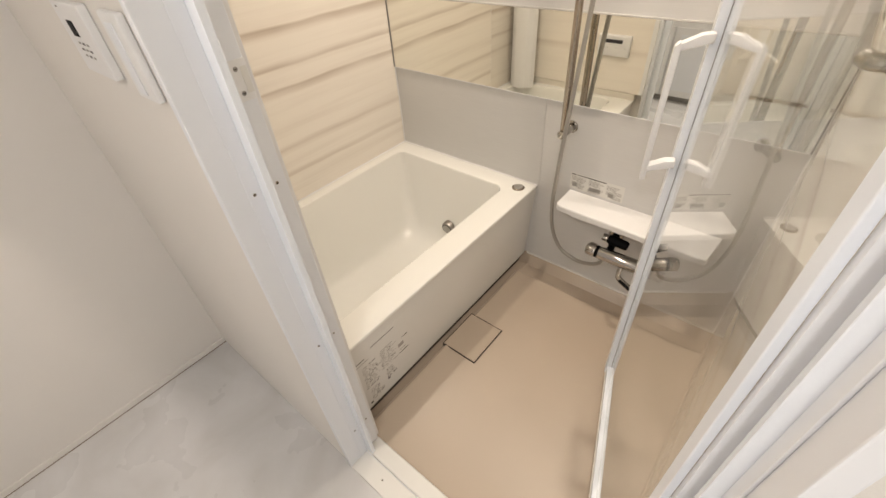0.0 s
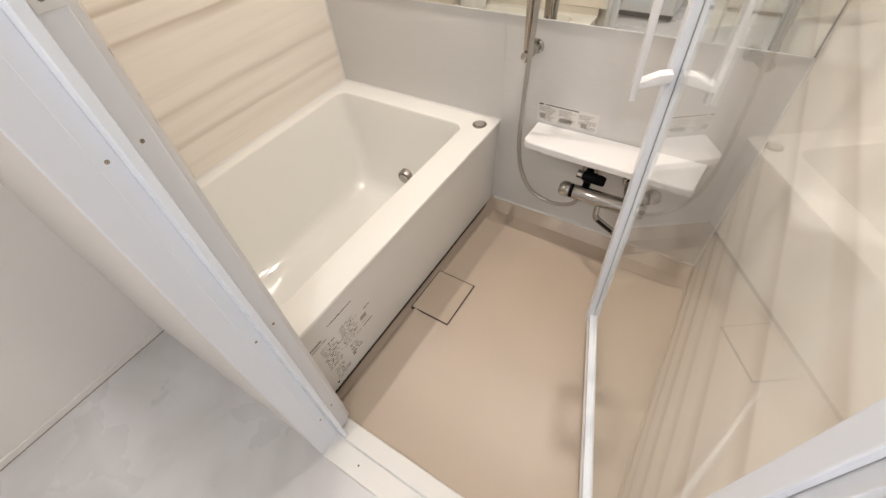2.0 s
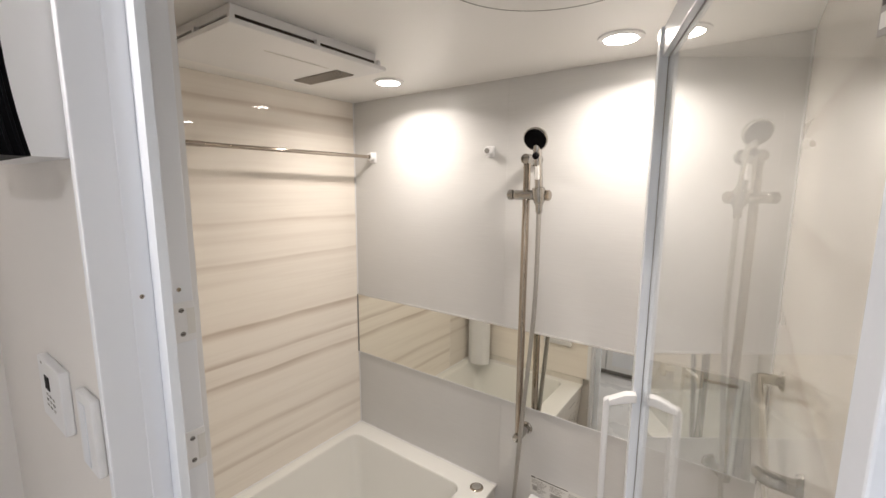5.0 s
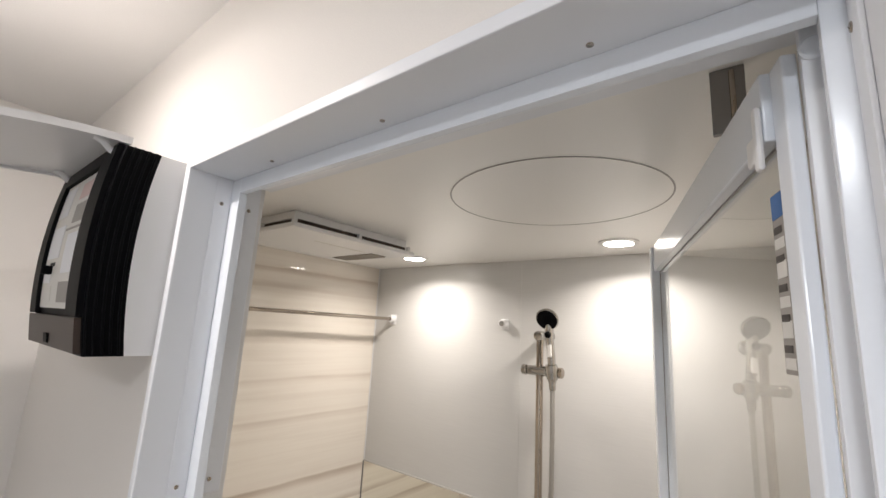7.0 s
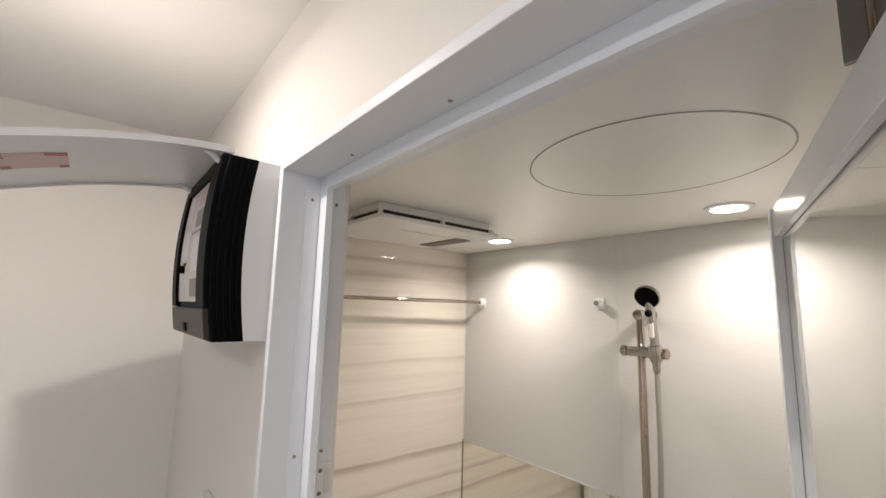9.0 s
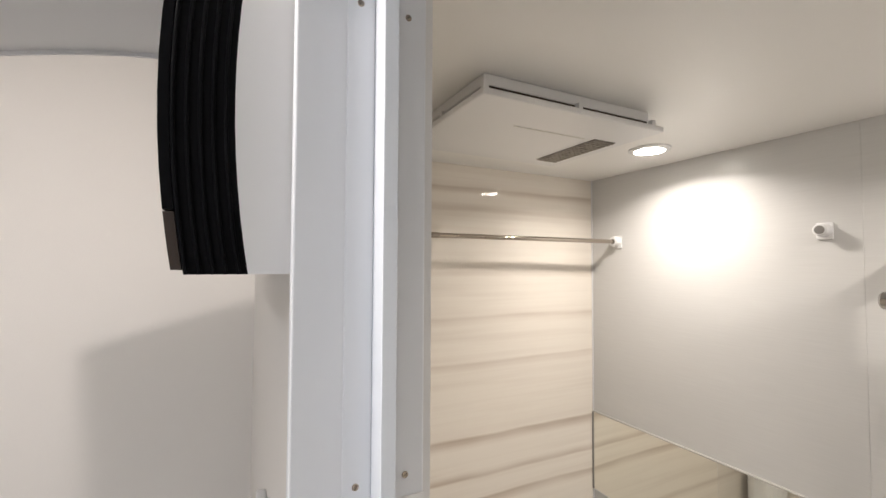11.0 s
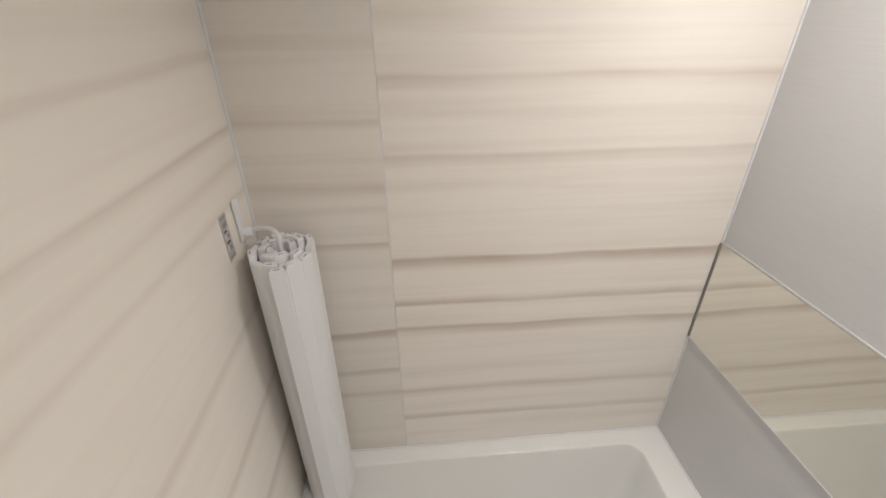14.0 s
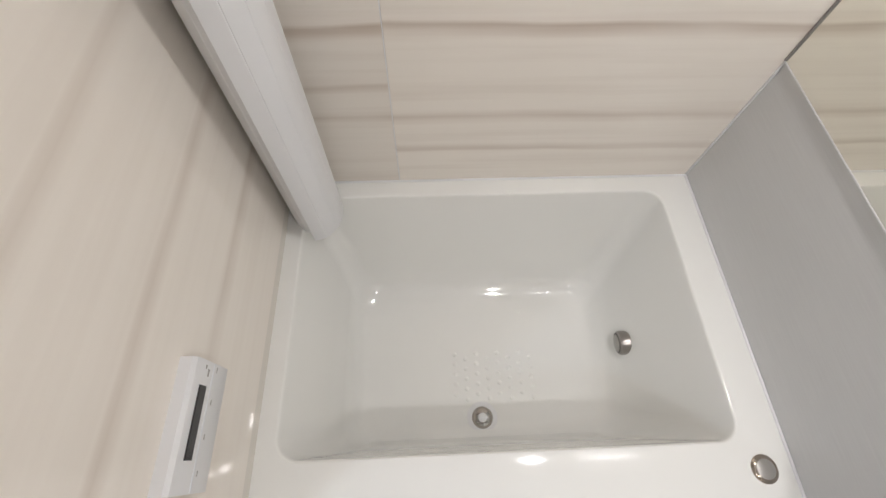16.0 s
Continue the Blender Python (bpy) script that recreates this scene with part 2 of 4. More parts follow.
def turned(profile, a, b, n=24, bm=None):
    """A turned solid: profile of (share of the way from a to b, radius)."""
    bm = bm or bmesh.new()
    a, b = Vector(a), Vector(b)
    d = (b - a).normalized()
    u = d.orthogonal().normalized()
    v = d.cross(u)
    rings = [ring(bm, [a + (b - a) * s + (u * math.cos(2 * math.pi * i / n) + v * math.sin(2 * math.pi * i / n)) * max(r, 1e-5) for i in range(n)]) for s, r in profile]
    return skin(bm, rings, True, True, True)


def rod(a, b, r, n=20, bm=None, soft=0.0):
    L = (Vector(b) - Vector(a)).length
    s = min(0.45, (soft or min(r * 0.2, 0.002)) / L)
    c = soft or min(r * 0.2, 0.002)
    return turned([(0, r - c), (s * 0.3, r - c * 0.3), (s, r), (1 - s, r), (1 - s * 0.3, r - c * 0.3), (1, r - c)], a, b, n, bm)


def smooth_path(points, per=10):
    out = []
    P = [Vector(p) for p in points]
    P = [P[0] * 2 - P[1]] + P + [P[-1] * 2 - P[-2]]
    for i in range(1, len(P) - 2):
        for j in range(per):
            t = j / per
            out.append(0.5 * ((2 * P[i]) + (P[i + 1] - P[i - 1]) * t + (2 * P[i - 1] - 5 * P[i] + 4 * P[i + 1] - P[i + 2]) * t * t + (3 * P[i] - P[i - 1] - 3 * P[i + 1] + P[i + 2]) * t ** 3))
    out.append(P[-2])
    return out


def tube(points, r, n=12, per=10, bm=None, ribs=0.0, flat=1.0):
    bm = bm or bmesh.new()
    path = smooth_path(points, per)
    rings, u = [], None
    for i, p in enumerate(path):
        d = (path[min(i + 1, len(path) - 1)] - path[max(i - 1, 0)]).normalized()
        u = (d.orthogonal() if u is None else u - d * u.dot(d)).normalized()
        v = d.cross(u)
        rr = r * (1 + (ribs if i % 2 else -ribs))
        rings.append(ring(bm, [p + (u * math.cos(2 * math.pi * k / n) * flat + v * math.sin(2 * math.pi * k / n)) * rr for k in range(n)]))
    return skin(bm, rings, True, True, True)


def finish(name, bm, mat, parent=None, label="", smooth=True):
    bmesh.ops.recalc_face_normals(bm, faces=bm.faces)
    for f in bm.faces:
        f.smooth = smooth
    for e in bm.edges:
        e.smooth = not e.seam and e.calc_face_angle(0.0) < radians(50 if any(x.seam for v in e.verts for x in v.link_edges) else 29)
    me = bpy.data.meshes.new(name)
    bm.to_mesh(me)
    bm.free()
    me.materials.append(mat)
    ob = new(name, me)
    if parent:
        ob.parent = parent
    if label:
        ob["label"] = label
    return ob


def part(name, bm, mat, parent, label=""):
    return finish(name, bm, mat, parent, label)


def thing(name, label, category, group="", kind=""):
    return tagged(new(name), label, category, group, kind)


def structure(name, bm, mat, label="", category=""):
    return tagged(finish(name, bm, mat), label, category or name.split("_")[0], "", "structure")


# ---- bathroom shell ----
wall_west = structure("wall_west", boxed(-0.06, -0.006, -0.144, 1.26, -0.02, 2.25), M_GAP, "bathroom wall of glossy cream streaked panels", "wall")
part("wall_panel", boxed(-0.006, 0, SOUTH, 0.3095, 0.462, BATH_H, bevel=0.0012), M_SIDE, wall_west, "narrow glossy cream panel with brown streaks")
part("wall_panel", boxed(-0.006, 0, 0.3115, 1.2, 0.462, BATH_H, bevel=0.0012), M_MAIN, wall_west, "wide glossy cream panel with brown streaks")
part("joint", boxed(-0.006, -0.0005, 0.3095, 0.3115, 0.462, BATH_H), M_WHITE, wall_west)
part("corner_seal", boxed(0.0, 0.005, 1.195, 1.2, 0.462, BATH_H, bevel=0.001), M_WHITE, wall_west, "white corner sealing strip")
part("corner_seal", boxed(0.0, 0.005, SOUTH, SOUTH + 0.005, 0.462, BATH_H, bevel=0.001), M_WHITE, wall_west, "white corner sealing strip")

wall_north = structure("wall_north", boxed(-0.006, RIGHT + 0.06, 1.206, 1.26, -0.02, 2.25), M_GAP, "white bathroom wall panels behind the tub", "wall")
part("wall_panel", boxed(0, 0.8825, 1.2, 1.206, 0.0, BATH_H, bevel=0.0008), M_WHITEPANEL, wall_north, "white panel with fine level texture")
part("wall_panel", boxed(0.8837, RIGHT, 1.2, 1.206, 0.0, BATH_H, bevel=0.0008), M_WHITEPANEL, wall_north, "white panel with fine level texture")
part("joint", boxed(0.8825, 0.8837, 1.2006, 1.206, 0.0, BATH_H), M_WHITEPANEL, wall_north)

wall_east = structure("wall_east", boxed(RIGHT + 0.006, RIGHT + 0.06, -0.02, 1.206, -0.02, 2.25), M_GAP, "bathroom wall of glossy cream panels", "wall")
part("wall_panel", boxed(RIGHT, RIGHT + 0.006, 0.0, 1.2, 0.0, BATH_H, bevel=0.0012), M_EAST, wall_east, "glossy cream panel with brown streaks")

part("corner_seal", boxed(RIGHT - 0.005, RIGHT, 1.195, 1.2, 0.02, BATH_H, bevel=0.001), M_WHITE, wall_east, "white corner sealing strip")
part("floor_seal", boxed(RIGHT - 0.005, RIGHT, 0.0, 1.195, 0.022, 0.032, bevel=0.002), M_FLOOR, wall_east, "beige floor sealing strip")
part("floor_seal", boxed(0.85, RIGHT - 0.005, 1.194, 1.2, 0.022, 0.032, bevel=0.002), M_SILL, wall_north, "pale floor sealing strip")

wall_south = structure("wall_south", box(boxed(-0.006, 0.921, -0.144, SOUTH - 0.006, 0.505, ROOM_H), -0.006, 0.921, -0.144, -0.042, -0.02, 0.505), M_PAPER, "white papered wall beside the bathroom door", "wall")
part("wall_panel", boxed(0.0, 0.921, SOUTH - 0.006, SOUTH, 0.503, BATH_H, bevel=0.0012), M_SOUTH, wall_south, "glossy cream panel with brown streaks")
part("end_trim", box(boxed(0.9211, 0.9230, -0.020, SOUTH + 0.0014, 0.0, 2.16), 0.899, 0.9211, SOUTH, SOUTH + 0.0014, 0.503, BATH_H - 0.002), M_WHITE, wall_south, "white trim on the panel end")
wall_lintel = structure("wall_lintel", boxed(0.921, 1.794, -0.144, SOUTH - 0.006, 2.160, ROOM_H), M_PAPER, "white papered wall above the bathroom door", "wall")
part("wall_panel", boxed(0.921, RIGHT, SOUTH - 0.006, SOUTH, 2.160, BATH_H), M_SOUTH, wall_lintel, "glossy cream strip above the door")
structure("wall_south_right", boxed(1.794, 2.5, -0.144, -0.02, -0.02, ROOM_H), M_PAPER, "white papered wall beside the bathroom door", "wall")

bm = boxed(-0.006, RIGHT + 0.006, SOUTH - 0.006, 1.206, BATH_H, BATH_H + 0.05)
structure("ceiling_bath", bm, M_CEIL, "white glossy bathroom ceiling", "ceiling")

# floor: plate with a gutter along the tub, a raised lip at the walls and a recess for the drain lid
HX0, HX1, HY0, HY1 = 0.860, 1.032, 0.464, 0.682
bm = bmesh.new()
prof = [(0.80, -0.018), (0.850, -0.018), (0.862, -0.012), (0.872, 0.0026), (0.878, 0.0052), (0.888, 0.0048), (0.904, 0.0), (1.66, 0.0), (1.72, 0.004), (1.756, 0.010), (1.772, 0.018), (RIGHT, 0.03)]
ys = [-0.018, 0.03, 0.10, HY0, HY1, 0.95, 1.040, 1.056, 1.064, 1.072, 1.082, 1.150, 1.172, 1.188, 1.2]
yz = [0, 0, 0, 0, 0, 0, 0, 0.0036, 0.0040, 0.0005, -0.012, -0.012, 0.006, 0.018, 0.03]
grid = [[bm.verts.new((x, y, max(z, dz) if dz > 0.005 else z + (dz if x > 0.87 else 0.0))) for x, z in prof] for y, dz in zip(ys, yz)]
skin(bm, grid, False)
structure("floor_bath", bm, M_FLOOR, "beige slip-resistant bathroom floor pan", "floor")
structure("floor_bath_base", boxed(0.0, RIGHT, -0.02, 1.2, -0.10, -0.03), M_GAP, "dark base below the floor pan", "floor")
hatch = thing("drain_cover", "square beige drain cover set into the bathroom floor", "drain cover")
part("gap", boxed(HX0 - 0.004, HX1, HY0, HY1, -0.012, 0.0050), M_GAP, hatch, "dark seam round the cover")
part("lid", boxed(HX0, HX1 - 0.004, HY0 + 0.004, HY1 - 0.004, -0.010, 0.0066, bevel=0.0015), M_FLOOR, hatch)

# ---- washroom shell ----
structure("floor_washroom", boxed(-0.06, 2.5, BACK - 0.06, -0.143, -0.05, 0.0), M_TILEFLOOR, "pale grey marbled washroom floor", "floor")
structure("wall_washroom_left", boxed(-0.06, 0.01, BACK, -0.144, 0.0, ROOM_H), M_PAPER, "white papered washroom wall", "wall")
structure("wall_washroom_back", boxed(-0.06, 2.5, BACK - 0.06, BACK, 0.0, ROOM_H), M_PAPER, "white papered washroom wall", "wall")
structure("wall_washroom_right", boxed(2.5, 2.56, BACK - 0.06, -0.144, 0.0, ROOM_H), M_PAPER, "white papered washroom wall", "wall")
structure("ceiling_washroom", boxed(-0.06, 2.56, BACK - 0.06, -0.02, ROOM_H, ROOM_H + 0.05), M_ROOMCEIL, "white papered washroom ceiling", "ceiling")
structure("baseboard_left", boxed(0.01, 0.017, BACK, -0.144, 0.0, 0.030, bevel=0.002), M_PAPER, "low white baseboard", "baseboard")

structure("baseboard_joint", boxed(0.017, 0.0195, BACK, -0.144, 0.0, 0.003), M_BROWNLINE, "thin taupe joint between baseboard and floor", "trim")

# ---- door frame ----
frame_ob = tagged(new("door_frame"), "white aluminium frame of the bathroom door", "door frame", "", "structure")
for x0, x1, s in ((0.921, 0.938, 1), (1.777, 1.794, -1)):
    part("jamb", boxed(x0, x1, -0.152, -0.018 if s > 0 else -0.004, 0.0, 2.160, bevel=0.002), M_TRIM, frame_ob)
    xr = (0.938, 0.9400) if s > 0 else (1.7735, 1.777)
    part("jamb_step", boxed(xr[0], xr[1], -0.104, -0.0757, 0.0, 2.142, bevel=0.001), M_TRIM, frame_ob)
    xr = (0.938, 0.971) if s > 0 else (1.760, 1.777)
    part("door_stop", boxed(xr[0], xr[1], -0.0757, -0.061, 0.0, 2.142, bevel=0.001), M_ALU, frame_ob, "bright white door stop ridge")
part("header", boxed(0.938, 1.777, -0.152, 0.002, 2.143, 2.160, bevel=0.002), M_TRIM, frame_ob)
part("door_stop", boxed(0.971, 1.760, -0.0757, -0.064, 2.115, 2.143, bevel=0.001), M_ALU, frame_ob, "bright white door stop ridge")


def screw(parent, p, d, r=0.0035):
    p, d = Vector(p), Vector(d)
    s = part("screw", turned([(0, r), (0.5, r), (0.85, r * 0.8), (1, r * 0.25)], p, p + d * 0.0016, 12), M_STEEL, parent)
    u = d.orthogonal().normalized()
    part("slot", rod(p + d * 0.0012 - u * r * 0.6, p + d * 0.0012 + u * r * 0.6, 0.0006, 6), M_DARKBAR, s)


for z in (0.18, 0.655, 1.135, 1.617, 2.094):
    screw(frame_ob, (0.9400, -0.091, z), (1, 0, 0))
    screw(frame_ob, (0.938, -0.039, z), (1, 0, 0))
    if z > 2:
        screw(frame_ob, (1.7735, -0.084, z), (-1, 0, 0))
for x in (1.10, 1.354, 1.612):
    screw(frame_ob, (x, -0.092, 2.143), (0, 0, -1))
for z in (1.562, 1.335):
    plate = part("strike_plate", boxed(0.938, 0.9400, -0.052, -0.0185, z - 0.034, z + 0.034, bevel=0.0009), M_WHITE, frame_ob, "white strike plate with two slotted screws")
    part("latch_hole", boxed(0.9394, 0.9404, -0.031, -0.019, z - 0.022, z + 0.022), M_SHEET, plate)
    for dz in (-0.020, 0.020):
        sc = part("screw", rod((0.9398, -0.039, z + dz), (0.9410, -0.039, z + dz), 0.0042, 16), M_GREYMETAL, plate)
        part("slot", boxed(0.9409, 0.9413, -0.0428, -0.0352, z + dz - 0.0008, z + dz + 0.0008), M_DARKBAR, sc)

sill = tagged(new("door_sill"), "white door sill with a raised inner ridge", "door sill", "", "structure")
part("sill_plate", boxed(0.938, 1.777, -0.152, -0.080, -0.03, 0.006, bevel=0.0015), M_SILL, sill)
part("sill_ridge", boxed(0.938, 1.777, -0.078, -0.016, -0.03, 0.016, bevel=0.006, seg=3), M_SILL, sill)
part("sill_gap", boxed(0.938, 1.777, -0.081, -0.077, -0.03, 0.0045), M_TRIM, sill)
screw(sill, (1.06, -0.115, 0.006), (0, 0, 1))
screw(sill, (1.45, -0.115, 0.006), (0, 0, 1))

# ---- bathtub ----


def rounded(x0, x1, y0, y1, r, z, n=8):
    pts = []
    for cx, cy, a in ((x1 - r, y1 - r, 0), (x0 + r, y1 - r, 90), (x0 + r, y0 + r, 180), (x1 - r, y0 + r, 270)):
        for i in range(n + 1):
            t = radians(a + 90 * i / n)
            pts.append((cx + r * math.cos(t), cy + r * math.sin(t), z))
    return pts


RIM = 0.462
tub = thing("bathtub", "glossy off-white acrylic bathtub set between the walls", "bathtub")
bm = bmesh.new()
loops = [(0.001, 0.876, -0.040, 1.199, 0.008, RIM - 0.011), (0.001, 0.876, -0.040, 1.199, 0.008, RIM - 0.006), (0.003, 0.874, -0.038, 1.197, 0.008, RIM - 0.001), (0.008, 0.868, -0.033, 1.192, 0.008, RIM),
         (0.0545, 0.7575, 0.0325, 1.1045, 0.052, RIM), (0.0560, 0.7560, 0.0340, 1.1030, 0.0515, RIM - 0.0004), (0.0575, 0.7545, 0.0355, 1.1015, 0.051, RIM - 0.0014), (0.0590, 0.7530, 0.0370, 1.1000, 0.050, RIM - 0.0036), (0.0602, 0.7518, 0.0382, 1.0988, 0.049, RIM - 0.0080), (0.062, 0.750, 0.040, 1.097, 0.048, RIM - 0.018),
         (0.075, 0.746, 0.055, 1.085, 0.055, 0.36), (0.105, 0.736, 0.088, 1.060, 0.065, 0.20), (0.135, 0.725, 0.108, 1.035, 0.075, 0.09), (0.152, 0.716, 0.122, 1.015, 0.085, 0.045),
         (0.175, 0.702, 0.142, 0.992, 0.09, 0.018), (0.205, 0.68, 0.168, 0.962, 0.09, 0.006), (0.24, 0.655, 0.20, 0.93, 0.09, 0.002)]
rings = [ring(bm, rounded(*l)) for l in loops]
skin(bm, rings, True, False, True)
part("shell", bm, M_TUB, tub)
part("upstand", boxed(0.0, 0.876, -0.0415, SOUTH - 0.003, RIM - 0.003, 0.501, bevel=0.001), M_UPSTAND, tub, "low cream upstand against the wall")
AP = 0.0795


def slab(x_low, y0, y1, z0, z1, thick):
    """A plate that leans out with the apron's slope."""
    bm = bmesh.new()
    sec = [(x_low + AP * z0, z0), (x_low + AP * z1, z1), (x_low + AP * z1 - thick, z1), (x_low + AP * z0 - thick, z0)]
    return skin(bm, [ring(bm, [(x, y, z) for x, z in sec]) for y in (y0, y1)], True, True, True)


part("apron", slab(0.834, -0.03, 1.2, 0.020, RIM - 0.014, 0.012), M_APRON, tub, "plain off-white slanted front apron")
part("apron_seam", slab(0.831, -0.03, 1.2, RIM - 0.016, RIM - 0.009, 0.010), M_GREYBAR, tub, "thin seam under the rim")
# recessed foot coloured near black: the shade under the apron, as a strip
part("apron_foot_shade", boxed(0.812, 0.826, -0.03, 1.2, -0.014, 0.02), M_GAP, tub)
for s in ((0.0, 0.006, -0.036, 1.2), (0.006, 0.876, 1.194, 1.2)):
    part("sealant", boxed(*s, RIM - 0.004, RIM + 0.004, bevel=0.002), M_WHITE, tub, "white sealant bead")
btn = part("drain_button", turned([(0, 0.030), (0.4, 0.030), (0.7, 0.027), (1, 0.024)], (0.812, 1.13, RIM), (0.812, 1.13, RIM + 0.005), 32), M_STEEL, tub, "round steel drain button on the rim")
part("button_face", turned([(0, 0.021), (0.7, 0.021), (1, 0.019)], (0.812, 1.13, RIM + 0.005), (0.812, 1.13, RIM + 0.0085), 32), M_HOSE, btn)
DX, DY = 0.643, 0.557
dr = part("drain", turned([(0, 0.051), (0.6, 0.051), (1, 0.047)], (DX, DY, 0.001), (DX, DY, 0.006), 32), M_WHITE, tub, "round drain with a white rim")
part("drain_cup", turned([(0, 0.035), (1, 0.035)], (DX, DY, 0.0061), (DX, DY, 0.0066), 28), M_SLAT, dr)
part("drain_ring", turned([(0, 0.028), (0.6, 0.028), (1, 0.024)], (DX, DY, 0.0066), (DX, DY, 0.0105), 28), M_CHROME, dr, "chrome ring")
part("drain_plug", turned([(0, 0.015), (0.6, 0.014), (1, 0.009)], (DX, DY, 0.0105), (DX, DY, 0.0150), 24), M_WHITE, dr)
jet = part("circulation_port", turned([(0, 0.040), (0.75, 0.040), (0.9, 0.038), (1, 0.032)], (0.436, 1.055, 0.118), (0.436, 1.020, 0.113), 32), M_PORT, tub, "round steel circulation port")
part("port_slot_ring", turned([(0, 0.0335), (1, 0.0335)], (0.436, 1.0201, 0.113), (0.436, 1.0194, 0.1129), 28), M_DARKBAR, jet, "dark slot ring")
part("port_face", turned([(0, 0.029), (0.7, 0.028), (1, 0.024)], (0.436, 1.0196, 0.113), (0.436, 1.0160, 0.1125), 28), M_HOSE, jet)
for i in range(8):
    for j in range(5):
        x, y = 0.43 + 0.034 * j + (0.017 if i % 2 else 0), 0.475 + 0.038 * i
        if x < 0.59:
            part("grip_dot", turned([(0, 0.0085), (0.45, 0.0075), (0.8, 0.005), (1, 0.002)], (x, y, 0.0015), (x, y, 0.0055), 12), M_TUB, tub)


def marks(parent, origin, along, up, normal, rows, mat=None, thick=0.0004):
    """Printed bars on a flat label: each row (start, length, height, depth) in metres along the label."""
    o, a, u, n = (Vector(v) for v in (origin, along, up, normal))
    for s, h, ln, dp, dark in rows:
        bm = bmesh.new()
        c = [o + a * (s + i * ln) + u * (h + j * dp) + n * k * thick for k in (0, 1) for i, j in ((0, 0), (1, 0), (1, 1), (0, 1))]
        vs = [bm.verts.new(p) for p in c]
        for f in ((0, 1, 2, 3), (4, 5, 6, 7), (0, 1, 5, 4), (1, 2, 6, 5), (2, 3, 7, 6), (3, 0, 4, 7)):
            bm.faces.new([vs[i] for i in f])
        part("printed_bar", bm, (mat or (M_GREYBAR, M_DARKBAR)[dark]), parent)


sticker = thing("apron_sticker", "sheet of grey printed notices stuck on the tub apron", "sticker")
part("film", slab(0.8344, 0.03, 0.30, 0.05, 0.40, 0.0006), M_APRON, sticker, "clear off-white film")
rng = random.Random(4)
rows = [(0.015, 0.345, 0.05, 0.004, 1), (0.10, 0.375, 0.11, 0.0035, 1), (0.022, 0.328, 0.06, 0.003, 0)]
for y0, z0, n, wide in ((0.045, 0.16, 14, 0.07), (0.13, 0.19, 12, 0.065), (0.06, 0.06, 8, 0.05), (0.145, 0.11, 6, 0.05)):
    for k in range(n):
        y = y0 + rng.uniform(0, 0.006)
        while y < y0 + wide * rng.uniform(0.7, 1.0):
            ln = rng.uniform(0.008, 0.026)
            rows.append((y, z0 + 0.0105 * k, ln, rng.uniform(0.0022, 0.0042), rng.random() < 0.25))
            y += ln + rng.uniform(0.003, 0.010)
rows += [(0.05, 0.045, 0.012, 0.010, 1), (0.15, 0.095, 0.012, 0.010, 1), (0.222, 0.23, 0.030, 0.022, 0), (0.225, 0.19, 0.05, 0.004, 1), (0.245, 0.275, 0.03, 0.004, 1), (0.225, 0.21, 0.035, 0.003, 0)]
marks(sticker, (0.8345, 0.0, 0.0), (0, 1, 0), (AP, 0, 1), (1, 0, -AP), rows)

# ---- rolled bath cover and its hook ----
cover = thing("bath_cover_roll", "rolled white slatted bath cover standing on the tub rim", "bath cover")
CB, CT = Vector((0.106, 0.0745, RIM)), Vector((0.116, 0.0820, 1.315))
STRETCH = 1.2
axis = (CT - CB).normalized()
cu = Vector((1, 0, 0))
cu = (cu - axis * cu.dot(axis)).normalized()
cv = axis.cross(cu)
ang, rad, k = 0.0, 0.0780, 0
while rad > 0.024 and k < 30:
    w = 0.0345
    step = w / rad
    r0, r1 = rad, rad - 0.0185 * step / (2 * math.pi)
    thick = 0.0150
    bm = bmesh.new()
    outer = [(r0 - 0.0009, 0.0), (r0, 0.05), ((r0 + r1) / 2 - 0.0006, 0.5), (r1, 0.95), (r1 - 0.0009, 1.0)]
    inner = [(r1 - thick, 1.0), (r0 - thick, 0.0)]
    prof = [cu * math.cos(ang + f * step) * rr * STRETCH + cv * math.sin(ang + f * step) * rr for rr, f in outer + inner]
    mid = sum(prof, Vector()) / len(prof)
    dz = rng.uniform(-0.012, 0.006)
    rings = [(CB, 1.0), (CT + axis * (dz - 0.006), 1.0), (CT + axis * (dz - 0.002), 0.92), (CT + axis * dz, 0.74)]
    skin(bm, [ring(bm, [o + mid + (p - mid) * s for p in prof]) for o, s in rings], True, True, True)
    slat = part("slat", bm, M_WHITE, cover)
    if k % 2 == 0:
        t_dir = (prof[3] - prof[1]).normalized()
        bm = bmesh.new()
        c = CT + axis * (dz + 0.0002) + mid
        n_dir = axis.cross(t_dir)
        skin(bm, [ring(bm, [c + axis * h + t_dir * u * 0.006 + n_dir * v * 0.0013 for u, v in ((-1, -1), (1, -1), (1, 1), (-1, 1))]) for h in (-0.002, 0.0004)], True, True, True)
        part("end_slit", bm, M_GREYBAR, slat, "narrow dark slit in the slat end")
    ang += step
    rad = r1
    k += 1

